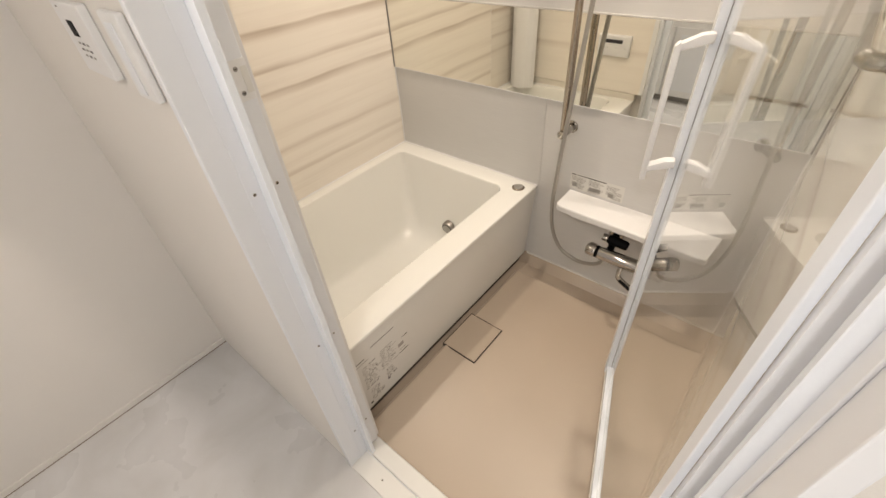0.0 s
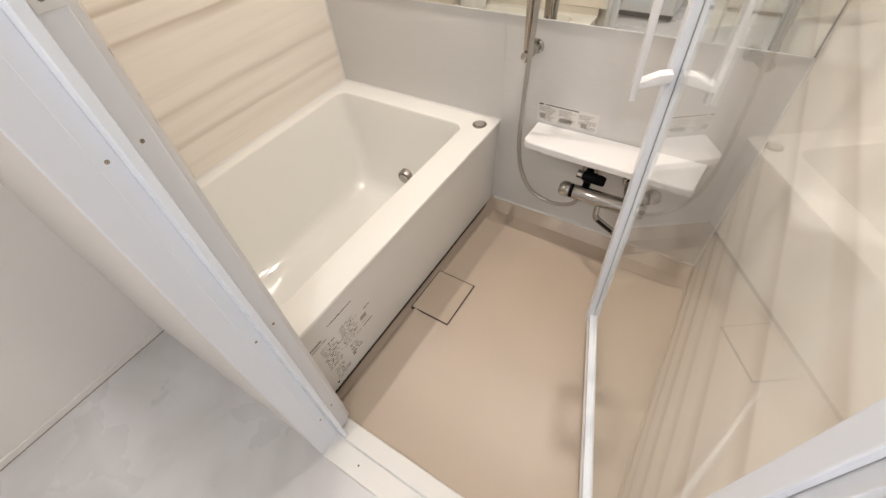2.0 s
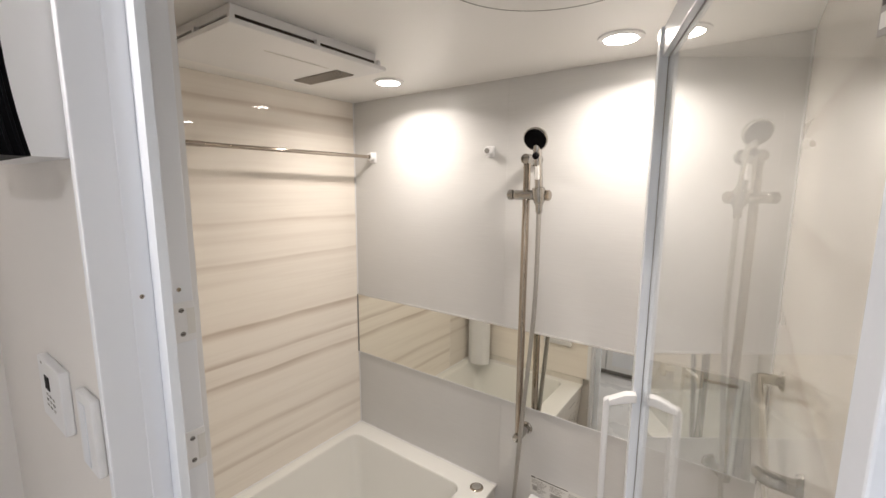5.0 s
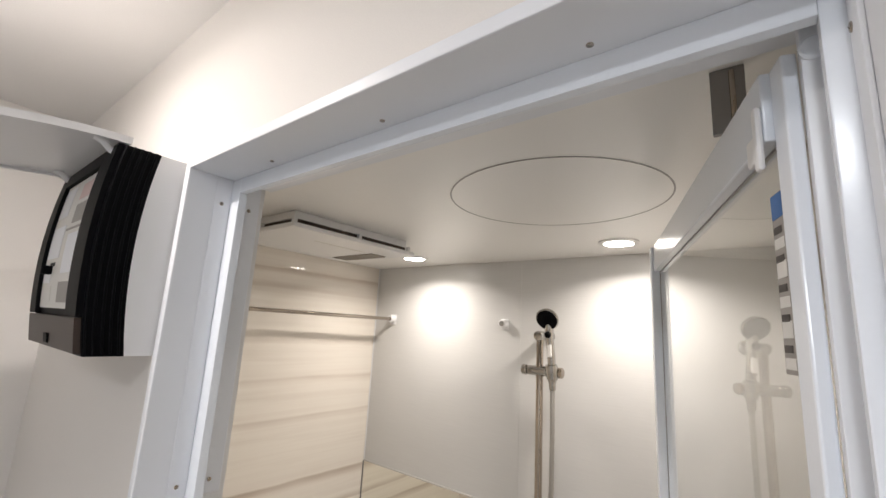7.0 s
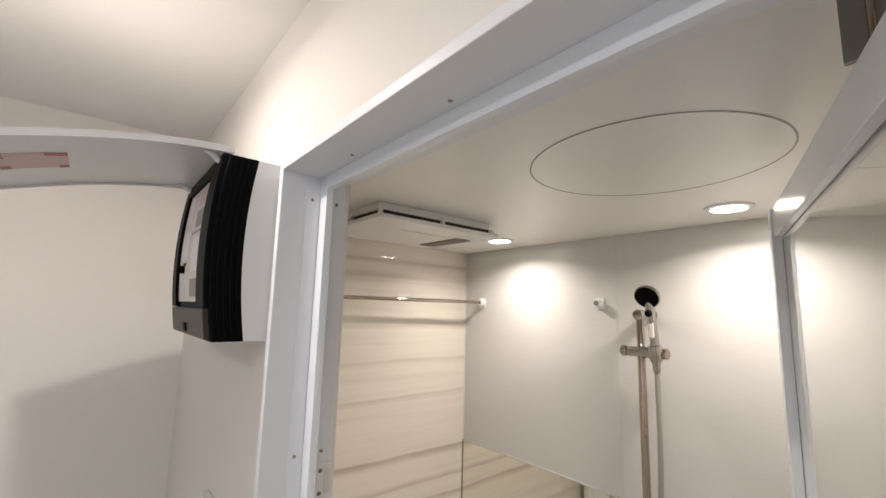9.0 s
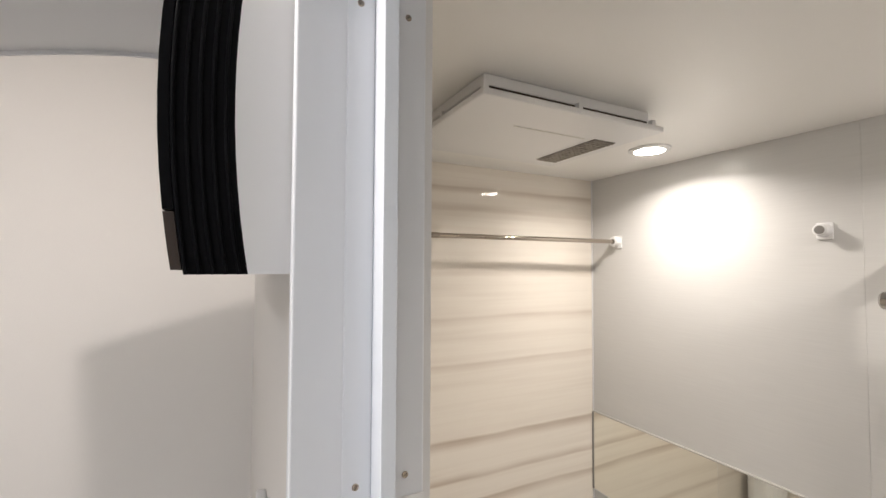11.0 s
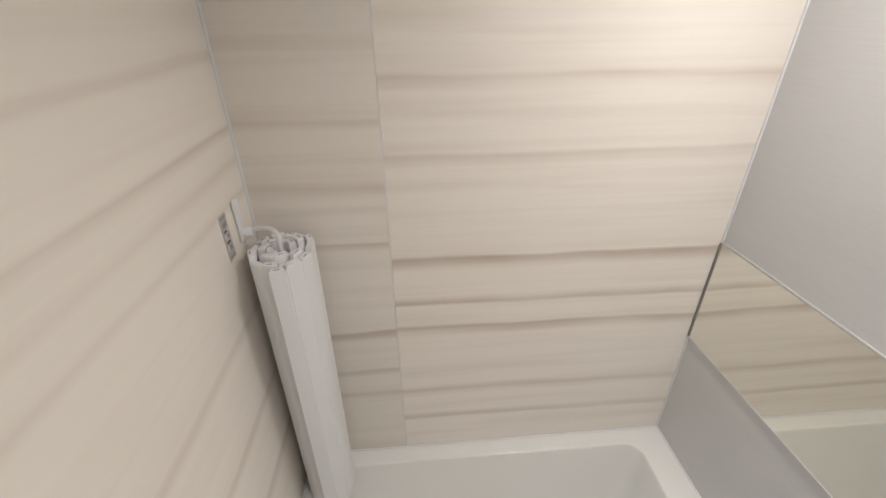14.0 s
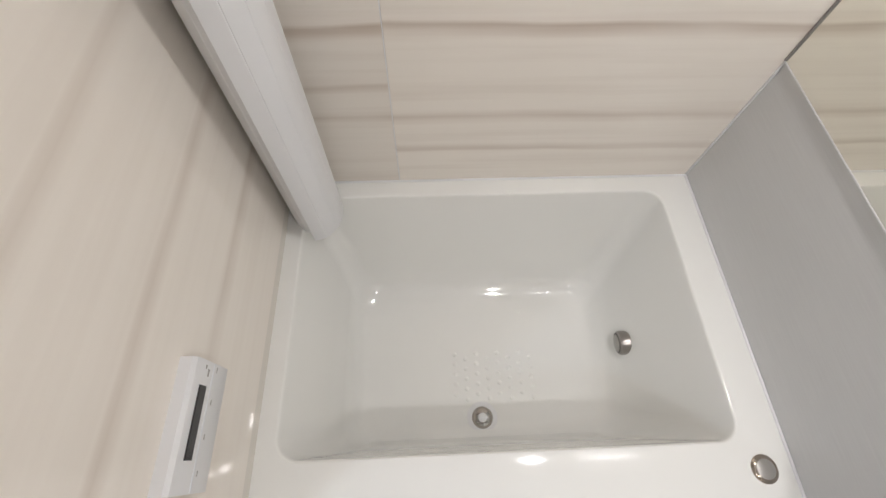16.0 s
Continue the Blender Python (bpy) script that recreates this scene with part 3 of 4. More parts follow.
hook = thing("cover_hook", "white plastic swing hook on the wall panel holding the bath cover", "hook")
part("base_plate", boxed(0.066, 0.094, SOUTH, 0.002, 1.318, 1.415, bevel=0.0045, seg=3), M_WHITE, hook)
notice_film = part("sticker", boxed(0.128, 0.160, SOUTH, SOUTH + 0.0012, 1.308, 1.408, bevel=0.0005), M_SILVERFILM, hook, "silvery printed sticker")
marks(notice_film, (0.129, SOUTH + 0.0012, 1.310), (1, 0, 0), (0, 0, 1), (0, 1, 0), [(0.003, 0.004, 0.024, 0.003, 0), (0.003, 0.090, 0.024, 0.003, 0), (0.006, 0.020, 0.012, 0.010, 0), (0.008, 0.036, 0.016, 0.004, 1), (0.005, 0.046, 0.010, 0.008, 0), (0.012, 0.060, 0.012, 0.004, 1), (0.006, 0.070, 0.016, 0.010, 0)])
marks(notice_film, (0.129, SOUTH + 0.0012, 1.310), (1, 0, 0), (0, 0, 1), (0, 1, 0), [(0.020, 0.020, 0.006, 0.012, 0), (0.018, 0.047, 0.008, 0.008, 0), (0.004, 0.060, 0.006, 0.006, 0)], M_SHEET)
part("pivot", turned([(0, 0.011), (0.75, 0.011), (1, 0.008)], (0.080, 0.002, 1.336), (0.080, 0.024, 1.336), 20), M_WHITE, hook)
part("arm", tube([(0.080, 0.016, 1.338), (0.084, 0.036, 1.346), (0.096, 0.064, 1.350), (0.112, 0.082, 1.347), (0.117, 0.086, 1.336), (0.117, 0.085, 1.305)], 0.0052, 16, 6), M_WHITE, hook)

# ---- mirror ----
mirror = thing("wall_mirror", "wide frameless-looking mirror strip with thin silver trims on the wall", "mirror")
MZ0, MZ1 = 0.882, 1.203
part("glass", boxed(0.006, 1.772, 1.1945, 1.1985, MZ0, MZ1), M_MIRROR, mirror)
part("top_trim", boxed(0.004, 1.774, 1.1930, 1.1995, MZ1, MZ1 + 0.006, bevel=0.0015), M_PALEGREY, mirror, "pale grey top trim")
part("bottom_trim", boxed(0.004, 1.774, 1.1936, 1.1995, MZ0 - 0.004, MZ0, bevel=0.0015), M_WHITE, mirror, "white bottom trim")
part("end_trim", boxed(0.0015, 0.006, 1.1915, 1.1995, MZ0, MZ1), M_GREYMETAL, mirror, "dark end trim")
part("end_trim", boxed(1.772, 1.7765, 1.1915, 1.1995, MZ0, MZ1), M_GREYMETAL, mirror, "dark end trim")

# ---- shower ----
RX, RY = 1.008, 1.118
rail = thing("shower_rail", "chrome slide rail fixed to the white wall", "shower rail")
part("pole", rod((RX, RY, 0.775), (RX, RY, 1.895), 0.0135, 24), M_STEEL, rail)
for z, r in ((1.885, 0.019), (0.788, 0.017)):
    br = part("bracket", rod((RX, RY - 0.02, z), (RX, 1.196, z), r, 24, soft=0.004), M_CHROME, rail)
    part("flange", turned([(0, 0.020), (0.4, 0.025), (1, 0.026)], (RX, 1.192, z), (RX, 1.2, z), 28), M_CHROME, br)
slider = part("slider", rod((RX - 0.045, RY, 1.755), (RX + 0.035, RY, 1.755), 0.0185, 24, soft=0.003), M_CHROME, rail, "chrome slider")
part("knob", turned([(0, 0.016), (0.2, 0.020), (0.8, 0.020), (1, 0.016)], (RX - 0.05, RY, 1.755), (RX - 0.072, RY, 1.755), 20), M_CHROME, slider)
part("end_cap", turned([(0, 0.0195), (0.8, 0.0195), (1, 0.016)], (RX + 0.075, RY, 1.755), (RX + 0.092, RY, 1.755), 24), M_STEEL, slider)
part("holder", turned([(0, 0.017), (0.15, 0.021), (0.85, 0.024), (1, 0.021)], (RX + 0.058, RY - 0.012, 1.728), (RX + 0.056, RY - 0.022, 1.783), 24), M_CHROME, slider)
HX = RX + 0.057
hand = thing("hand_shower", "chrome hand shower with a black spray face", "shower head")
part("grip", tube([(HX, RY - 0.012, 1.72), (HX, RY - 0.019, 1.78), (HX - 0.001, RY - 0.028, 1.84), (HX - 0.002, RY - 0.036, 1.885), (HX - 0.003, RY - 0.042, 1.910)], 0.0145, 18, 6), M_CHROME, hand)
part("grip_inset", boxed(HX - 0.008, HX + 0.008, RY - 0.045, RY - 0.035, 1.81, 1.86, bevel=0.003), M_SHEET, hand, "pale inset on the handle")
part("switch", turned([(0, 0.012), (0.6, 0.012), (1, 0.008)], (HX - 0.002, RY - 0.050, 1.892), (HX - 0.002, RY - 0.062, 1.890), 18), M_BLACK, hand, "black push switch")
c0, nf = Vector((HX - 0.004, RY - 0.052, 1.950)), Vector((0.08, -0.86, -0.50)).normalized()
part("head", turned([(0, 0.012), (0.25, 0.030), (0.6, 0.041), (0.9, 0.043), (1, 0.040)], c0 - nf * 0.024, c0 + nf * 0.010, 32), M_CHROME, hand)
part("spray_face", turned([(0, 0.039), (0.7, 0.038), (1, 0.034)], c0 + nf * 0.010, c0 + nf * 0.0135, 32), M_BLACK, hand, "black spray face")
part("neck", tube([(HX - 0.003, RY - 0.037, 1.890), (HX - 0.003, RY - 0.038, 1.915), tuple(c0 - nf * 0.012)], 0.016, 16, 5), M_CHROME, hand)
hose = thing("shower_hose", "ribbed silver hose looping from the hand shower to the mixer", "hose")
part("hose_tube", tube([(HX, RY - 0.012, 1.725), (HX, RY - 0.012, 1.66), (HX - 0.002, RY - 0.010, 1.4), (HX - 0.012, RY - 0.010, 1.2), (HX - 0.035, RY - 0.012, 0.9), (HX - 0.053, RY - 0.014, 0.63), (HX - 0.058, RY - 0.016, 0.45), (HX - 0.040, RY - 0.016, 0.32),
                        (HX + 0.01, RY - 0.018, 0.235), (HX + 0.085, RY - 0.02, 0.205), (HX + 0.15, RY - 0.035, 0.222), (HX + 0.205, RY - 0.048, 0.262), (HX + 0.225, RY - 0.052, 0.31)], 0.0085, 16, 16, ribs=0.03), M_HOSE, hose)
part("hose_nut", turned([(0, 0.010), (0.3, 0.0125), (1, 0.0125)], (HX, RY - 0.012, 1.69), (HX, RY - 0.013, 1.722), 16), M_CHROME, hose)

mixer = thing("mixer_tap", "chrome thermostatic mixer tap under the shelf", "mixer tap")
MX0, MX1, MY, MZ = 1.262, 1.485, 1.065, 0.328
part("body", turned([(0, 0.024), (0.02, 0.028), (0.5, 0.0295), (0.98, 0.028), (1, 0.024)], (MX0, MY, MZ), (MX1, MY, MZ), 32), M_CHROME, mixer)
for x, sgn in ((MX0, -1), (MX1, 1)):
    part("collar", turned([(0, 0.0275), (1, 0.0275)], (x + sgn * 0.001, MY, MZ), (x + sgn * 0.010, MY, MZ), 28), M_BLACK, mixer, "black scale ring")
    dial = part("dial", turned([(0, 0.025), (0.25, 0.028), (0.8, 0.027), (1, 0.021)], (x + sgn * 0.011, MY, MZ), (x + sgn * 0.052, MY, MZ), 28), M_CHROME, mixer)
    for k in range(3):
        t = 2 * math.pi * k / 3 + 0.5
        part("lug", rod((x + sgn * 0.018, MY + 0.027 * math.cos(t), MZ + 0.027 * math.sin(t)), (x + sgn * 0.046, MY + 0.026 * math.cos(t), MZ + 0.026 * math.sin(t)), 0.0055, 10), M_CHROME, dial)
for x in (MX0 + 0.035, MX1 - 0.03):
    leg = part("wall_union", tube([(x, MY, MZ), (x, MY + 0.05, MZ + 0.006), (x - 0.01, MY + 0.085, MZ + 0.015), (x - 0.014, 1.196, MZ + 0.018)], 0.015, 16, 6), M_CHROME if x > 1.35 else M_BLACK, mixer)
    part("wall_flange", turned([(0, 0.022), (0.5, 0.031), (1, 0.032)], (x - 0.014, 1.184, MZ + 0.018), (x - 0.014, 1.2, MZ + 0.018), 28), M_CHROME, leg)
part("stop_valve", turned([(0, 0.018), (0.2, 0.022), (0.9, 0.020), (1, 0.016)], (MX0 + 0.015, MY + 0.045, MZ + 0.052), (MX0 + 0.10, MY + 0.055, MZ + 0.038), 20), M_BLACK, mixer, "black stop valve")
part("valve_cap", rod((MX0 - 0.008, MY + 0.042, MZ + 0.056), (MX0 + 0.016, MY + 0.045, MZ + 0.052), 0.016, 18), M_CHROME, mixer)
sp = part("spout", tube([(MX0 + 0.11, MY - 0.01, MZ - 0.015), (MX0 + 0.11, MY - 0.03, MZ - 0.045), (MX0 + 0.125, MY - 0.05, MZ - 0.055), (MX0 + 0.20, MY - 0.085, MZ - 0.06)], 0.0125, 18, 6, flat=0.7), M_CHROME, mixer, "flat chrome spout")
part("spout_inset", tube([(MX0 + 0.128, MY - 0.063, MZ - 0.049), (MX0 + 0.19, MY - 0.092, MZ - 0.053)], 0.006, 16, 4), M_BLACK, sp)

shelf = thing("bath_shelf", "white plastic shelf over the mixer tap", "shelf")
bm = bmesh.new()
outline = [(1.040, 1.199), (1.040, 1.075), (1.052, 1.058), (1.075, 1.053), (1.50, 1.040), (1.630, 1.036), (1.648, 1.042), (1.662, 1.199)]
lo = ring(bm, [(x, y, 0.472) for x, y in outline])
mid = ring(bm, [(x, y, 0.494) for x, y in outline])
cx, cy = 1.35, 1.13
hi = ring(bm, [(x + (cx - x) * 0.006, min(1.199, y + (cy - y) * 0.04), 0.498) for x, y in outline])
skin(bm, [lo, mid, hi], True, True, True)
part("top_board", bm, M_WHITE, shelf)
part("under_box", boxed(1.10, 1.60, 1.10, 1.199, 0.425, 0.472, bevel=0.006), M_WHITE, shelf)
notice = thing("wall_notice", "white instruction label with grey print on the wall", "notice")
part("sheet", boxed(1.034, 1.272, 1.1994, 1.2, 0.507, 0.584), M_SHEET, notice)
rows = [(0.004, 0.068, 0.018, 0.006, 1), (0.03, 0.069, 0.13, 0.004, 1)]
for c in range(3):
    for r in range(11):
        s0 = 0.006 + 0.079 * c + (0.024 if (r // 3 + c) % 2 == 0 and r < 7 else 0)
        rows.append((s0, 0.006 + 0.0054 * r, (0.074 + 0.079 * c - s0) * rng.uniform(0.6, 1.0), 0.0019, 0))
rows += [(0.012, 0.012, 0.02, 0.02, 0), (0.175, 0.010, 0.022, 0.018, 0), (0.09, 0.012, 0.05, 0.018, 0)]
marks(notice, (1.034, 1.1994, 0.507), (1, 0, 0), (0, 0, 1), (0, -1, 0), rows)

bar = thing("towel_bar", "polished steel towel bar with bent ends on the wall", "towel bar")
BX, BZ, BY0, BY1 = RIGHT - 0.050, 1.348, 0.436, 0.862
half = [(RIGHT - 0.004, 0.0), (RIGHT - 0.022, 0.0), (BX + 0.011, 0.002), (BX + 0.003, 0.010), (BX, 0.028), (BX, 0.15)]
part("tube", tube([(x, BY1 - d, BZ) for x, d in half] + [(x, BY0 + d, BZ) for x, d in reversed(half)], 0.0125, 18, 8), M_CHROME, bar)
for y in (BY1, BY0):
    part("flange", turned([(0, 0.019), (0.6, 0.022), (1, 0.023)], (RIGHT - 0.008, y, BZ), (RIGHT, y, BZ), 24), M_CHROME, bar)

# ---- clothes rod and brackets ----


def bracket(y, inward, x, group, label, half=0.021, deep=0.030):
    b = thing("rod_bracket", label, "rod bracket", group)
    part("plate", boxed(x - half, x + half, y + SOUTH if inward > 0 else y - 0.006, y + 0.002 if inward > 0 else y, 1.925 - half * 1.24, 1.925 + half * 1.24, bevel=0.0024), M_WHITE, b)
    part("cup", turned([(0, half), (0.7, half * 0.95), (0.92, half * 0.9), (1, half * 0.76)], (x, y + (0.002 if inward > 0 else -0.006), 1.927), (x, y + inward * deep, 1.927), 24), M_WHITE, b)
    part("socket", turned([(0, 0.011), (1, 0.011)], (x, y + inward * (deep + 0.0001), 1.927), (x, y + inward * (deep + 0.0015), 1.927), 20), M_GREYMETAL, b)
    return b


G = "white rod brackets"
bracket(1.2, -1, 0.138, G, "white plastic bracket carrying the end of the drying rod")
bracket(0.0, 1, 0.105, G, "white plastic bracket carrying the end of the drying rod", 0.0165, 0.016)
bracket(1.2, -1, 0.808, G, "empty white plastic rod bracket on the white wall", 0.018, 0.032)
b4 = thing("rod_bracket", "empty white cup-shaped rod bracket with an open front", "rod bracket", G)


CUP_X, CUP_Z = 0.785, 1.933


def cup_profile(r, top):
    arc = [(r * math.cos(radians(a)), -r * math.sin(radians(a))) for a in range(0, 181, 15)]
    return [(r, top)] + arc + [(-r, top)]


bm = bmesh.new()
rings = [ring(bm, [(CUP_X + x, y, CUP_Z + z) for x, z in cup_profile(r, top)])
         for y, r, top in ((SOUTH, 0.0205, 0.0270), (0.0135, 0.0205, 0.0270), (0.0155, 0.0195, 0.0260), (0.0155, 0.0165, 0.0230), (-0.001, 0.0155, 0.0220))]
skin(bm, rings, True, True, True)
part("cup", bm, M_WHITE, b4)
for z in (CUP_Z, CUP_Z + 0.011):
    part("clip_slot", boxed(CUP_X - 0.0163, CUP_X - 0.0150, 0.003, 0.0145, z - 0.0011, z + 0.0011), M_DARKBAR, b4)
part("clip_pad", boxed(CUP_X - 0.0163, CUP_X - 0.0145, 0.003, 0.0145, CUP_Z + 0.0025, CUP_Z + 0.0085, bevel=0.0006), M_TRIM, b4)
drying = thing("drying_rod", "stainless steel drying rod across the tub", "drying rod")
part("tube", rod((0.105, 0.017, 1.927), (0.138, 1.175, 1.927), 0.0085, 20), M_STEEL, drying)
part("sleeve", rod((0.1052, 0.022, 1.927), (0.1155, 0.40, 1.927), 0.0102, 20), M_STEEL, drying)
part("tag", boxed(0.1185, 0.1205, 0.06, 0.135, 1.917, 1.938, bevel=0.0006), M_SHEET, drying, "white paper tag")
marks(drying, (0.1206, 0.095, 1.924), (0, 1, 0), (0, 0, 1), (1, 0, 0), [(0, 0, 0.006, 0.008, 1), (0.01, 0, 0.008, 0.008, 0)])

# ---- tub-side control panel ----
panel = thing("bath_control_panel", "white bath control panel with a dark display on the cream wall", "control panel")
bm = bmesh.new()
prof = [(SOUTH, 0.715), (0.016, 0.715), (0.020, 0.722), (0.022, 0.80), (0.020, 0.828), (0.014, 0.834), (SOUTH, 0.834)]
skin(bm, [ring(bm, [(x, y, z) for y, z in prof]) for x in (0.600, 0.603, 0.790, 0.793)], True, True, True)
part("case", bm, M_WHITE, panel)
part("display", boxed(0.640, 0.748, 0.0205, 0.0236, 0.791, 0.811, bevel=0.0006), M_DISPLAY, panel, "dark display")
part("flap_seam", boxed(0.602, 0.791, 0.0210, 0.0222, 0.7745, 0.776), M_TRIM, panel)
marks(panel, (0.79, 0.0222, 0.0), (-1, 0, 0), (0, 0, 1), (0, 1, 0),
      [(0.165, 0.79, 0.012, 0.004, 0), (0.176, 0.80, 0.006, 0.003, 0)] + [(0.02 + 0.052 * i, 0.764, 0.008, 0.002, 0) for i in range(4)])

# ---- bathroom ceiling ----
for x, lab in ((0.46, "a"), (1.345, "b")):
    d = thing("downlight", "round lit downlight with a white trim ring in the bathroom ceiling", "downlight", "bathroom downlights")
    part("trim_ring", turned([(0, 0.062), (0.6, 0.061), (1, 0.052)], (x, 0.972, BATH_H), (x, 0.972, BATH_H - 0.007), 36), M_WHITE, d)
    part("diffuser", turned([(0, 0.046), (1, 0.045)], (x, 0.972, BATH_H - 0.0068), (x, 0.972, BATH_H - 0.0078), 32), M_LIT, d, "glowing warm diffuser")
fan = thing("bath_dryer", "flat white ceiling dryer and fan unit with a small grille", "ceiling fan unit")
part("base", boxed(0.328, 0.676, 0.220, 0.686, 2.176, BATH_H, bevel=0.004), M_WHITE, fan)
part("face_plate", boxed(0.310, 0.702, 0.202, 0.705, 2.146, 2.160, bevel=0.004), M_WHITE, fan)
part("shadow_gap", boxed(0.333, 0.674, 0.225, 0.681, 2.159, 2.177), M_BROWNPLASTIC, fan, "dark air slot round the edge")
for x0, y0 in ((0.320, 0.212), (0.676, 0.212), (0.320, 0.682), (0.676, 0.682), (0.676, 0.45), (0.50, 0.212), (0.50, 0.682)):
    part("slot_divider", boxed(x0, x0 + 0.012, y0, y0 + 0.012, 2.158, 2.178, bevel=0.001), M_WHITE, fan)
part("slot", boxed(0.577, 0.581, 0.36, 0.575, 2.1448, 2.1462), M_SHEET, fan, "pale indicator slot")
gr = part("grille", boxed(0.364, 0.590, 0.598, 0.672, 2.1452, 2.1464), M_GREYMETAL, fan, "dark louvred grille")
for i in range(16):
    x = 0.366 + 0.0142 * i
    part("slat", boxed(x, x + 0.0075, 0.600, 0.670, 2.1425, 2.1452), M_SLAT, gr)
for i in range(4):
    y = 0.612 + 0.0165 * i
    part("slat", boxed(0.366, 0.588, y, y + 0.003, 2.1418, 2.1430), M_SLAT, gr)
acc = thing("ceiling_hatch", "round flush inspection hatch in the bathroom ceiling", "ceiling hatch")
bm = bmesh.new()
n = 72
ra, rb = 0.243, 0.2395
skin(bm, [ring(bm, [(1.346 + r * math.cos(2 * math.pi * i / n), 0.462 + r * math.sin(2 * math.pi * i / n), z) for i in range(n)]) for r, z in ((rb, BATH_H - 0.0010), (ra, BATH_H - 0.0010), (ra, BATH_H - 0.0002), (rb, BATH_H - 0.0002), (rb, BATH_H - 0.0010))])
part("seam", bm, M_GREYMETAL, acc, "thin dark ring seam")
part("lid", turned([(0, rb), (1, rb)], (1.346, 0.462, BATH_H), (1.346, 0.462, BATH_H - 0.0004), 72), M_CEIL, acc)

# ---- bathroom door leaf, open ----
H0, H1 = Vector((1.742, -0.022, 0)), Vector((1.497, 0.748, 0))
du = (H1 - H0).normalized()
dn = Vector((-du.y, du.x, 0))
if dn.x > 0:
    dn = -dn
LEN = (H1 - H0).length
DZ0, DZ1, RAIL_Z = 0.060, 2.122, 2.060
door = tagged(new("bathroom_door"), "clear glass bathroom door in a slim white frame, standing open", "door")


def leaf(u0, u1, n0, n1, z0, z1, bevel=0.0):
    bm = boxed(u0, u1, n0, n1, z0, z1, bevel=bevel)
    m = Matrix(((du.x, dn.x, 0, H0.x), (du.y, dn.y, 0, H0.y), (0, 0, 1, 0), (0, 0, 0, 1)))
    bmesh.ops.transform(bm, matrix=m, verts=bm.verts)
    return bm


SW = 0.034
part("free_stile", leaf(LEN - SW, LEN, -0.018, 0.016, DZ0, DZ1, 0.002), M_ALU, door)
part("hinge_stile", leaf(-0.004, 0.021, -0.008, 0.003, DZ0, DZ1, 0.002), M_ALU, door)
part("top_rail", leaf(0.021, LEN - SW, -0.014, 0.010, RAIL_Z, DZ1, 0.002), M_ALU, door)
part("bottom_rail", leaf(0.021, LEN - SW, -0.014, 0.010, DZ0, DZ0 + 0.045, 0.002), M_ALU, door)
pane = part("pane", leaf(0.010, LEN - SW + 0.002, -0.007, -0.003, DZ0 + 0.043, RAIL_Z + 0.002), M_GLASS, door, "clear glass pane")
pane.visible_shadow = False
part("gasket", leaf(LEN - SW - 0.0015, LEN - SW + 0.0005, -0.0078, -0.0022, DZ0 + 0.045, RAIL_Z), M_GREYMETAL, door, "thin dark gasket")
part("gasket", leaf(0.014, LEN - SW, -0.0078, -0.0022, RAIL_Z - 0.0025, RAIL_Z + 0.0005), M_GREYMETAL, door, "thin dark gasket")
part("bottom_seal", leaf(0.02, LEN - 0.01, 0.002, 0.012, DZ0 - 0.01, DZ0 + 0.012, 0.002), M_SILL, door, "pale rubber seal")
for s in (1, -1):
    zt, zb, us = 1.280, 0.990, LEN - 0.045
    off = 0.075

    def at(u, n, z):
        p = H0 + du * u + dn * n * s
        return (p.x, p.y, z)

    def prism(sec, half):
        bm = bmesh.new()
        skin(bm, [ring(bm, [at(u, n, z) for n, z in sec]) for u in (us - half, us + half)], True, True, True)
        bmesh.ops.bevel(bm, geom=list(bm.edges), offset=0.0025, segments=2, affect="EDGES", profile=0.5)
        return bm

    h = part("handle", prism([(off - 0.007, zb - 0.042), (off + 0.007, zb - 0.042), (off + 0.007, zt - 0.006), (off - 0.004, zt + 0.004), (off - 0.007, zt - 0.008)], 0.011), M_WHITE, door, "white flat pull handle")
    for z in (zt, zb):
        part("handle_arm", prism([(0.010, z + 0.002), (0.010, z + 0.022), (0.034, z + 0.019), (off - 0.004, z + 0.000), (off - 0.007, z - 0.015), (0.030, z + 0.001)], 0.013), M_WHITE, h)
lab = part("warning_label", leaf(0.033, 0.057, -0.0028, -0.0024, 1.872, 2.022), M_GREYBAR, door, "narrow grey warning label with pictograms")
lo = H0 + du * 0.033 + dn * -0.0023
marks(lab, (lo.x, lo.y, 0), du, (0, 0, 1), dn, [(0.001, 2.0, 0.022, 0.021, 0)], M_BLUE)
marks(lab, (lo.x, lo.y, 0), du, (0, 0, 1), dn, [(0.002, 1.876 + 0.0245 * i, 0.020, 0.009 + 0.005 * (i % 2), 0) for i in range(5)], M_SHEET)
marks(lab, (lo.x, lo.y, 0), du, (0, 0, 1), dn, [(0.006, 1.889 + 0.0245 * i, 0.016, 0.006, 1) for i in range(5)])
part("top_catch", leaf(0.020, 0.030, 0.0101, 0.016, 2.035, 2.092, 0.003), M_WHITE, door, "small white catch")
part("catch_tip", leaf(0.028, 0.050, 0.0101, 0.015, 2.045, 2.070, 0.003), M_WHITE, door)
part("pivot", turned([(0, 0.0095), (0.6, 0.0095), (1, 0.008)], (1.7595, -0.040, 2.112), (1.7595, -0.0435, 2.112), 24), M_ALU, frame_ob, "round pivot cap")
part("knob", rod(tuple(H0 + du * (LEN - 0.012) - dn * 0.016 + Vector((0, 0, 0.16))), tuple(H0 + du * (LEN - 0.012) - dn * 0.030 + Vector((0, 0, 0.16))), 0.006, 14), M_CHROME, door, "small chrome knob")
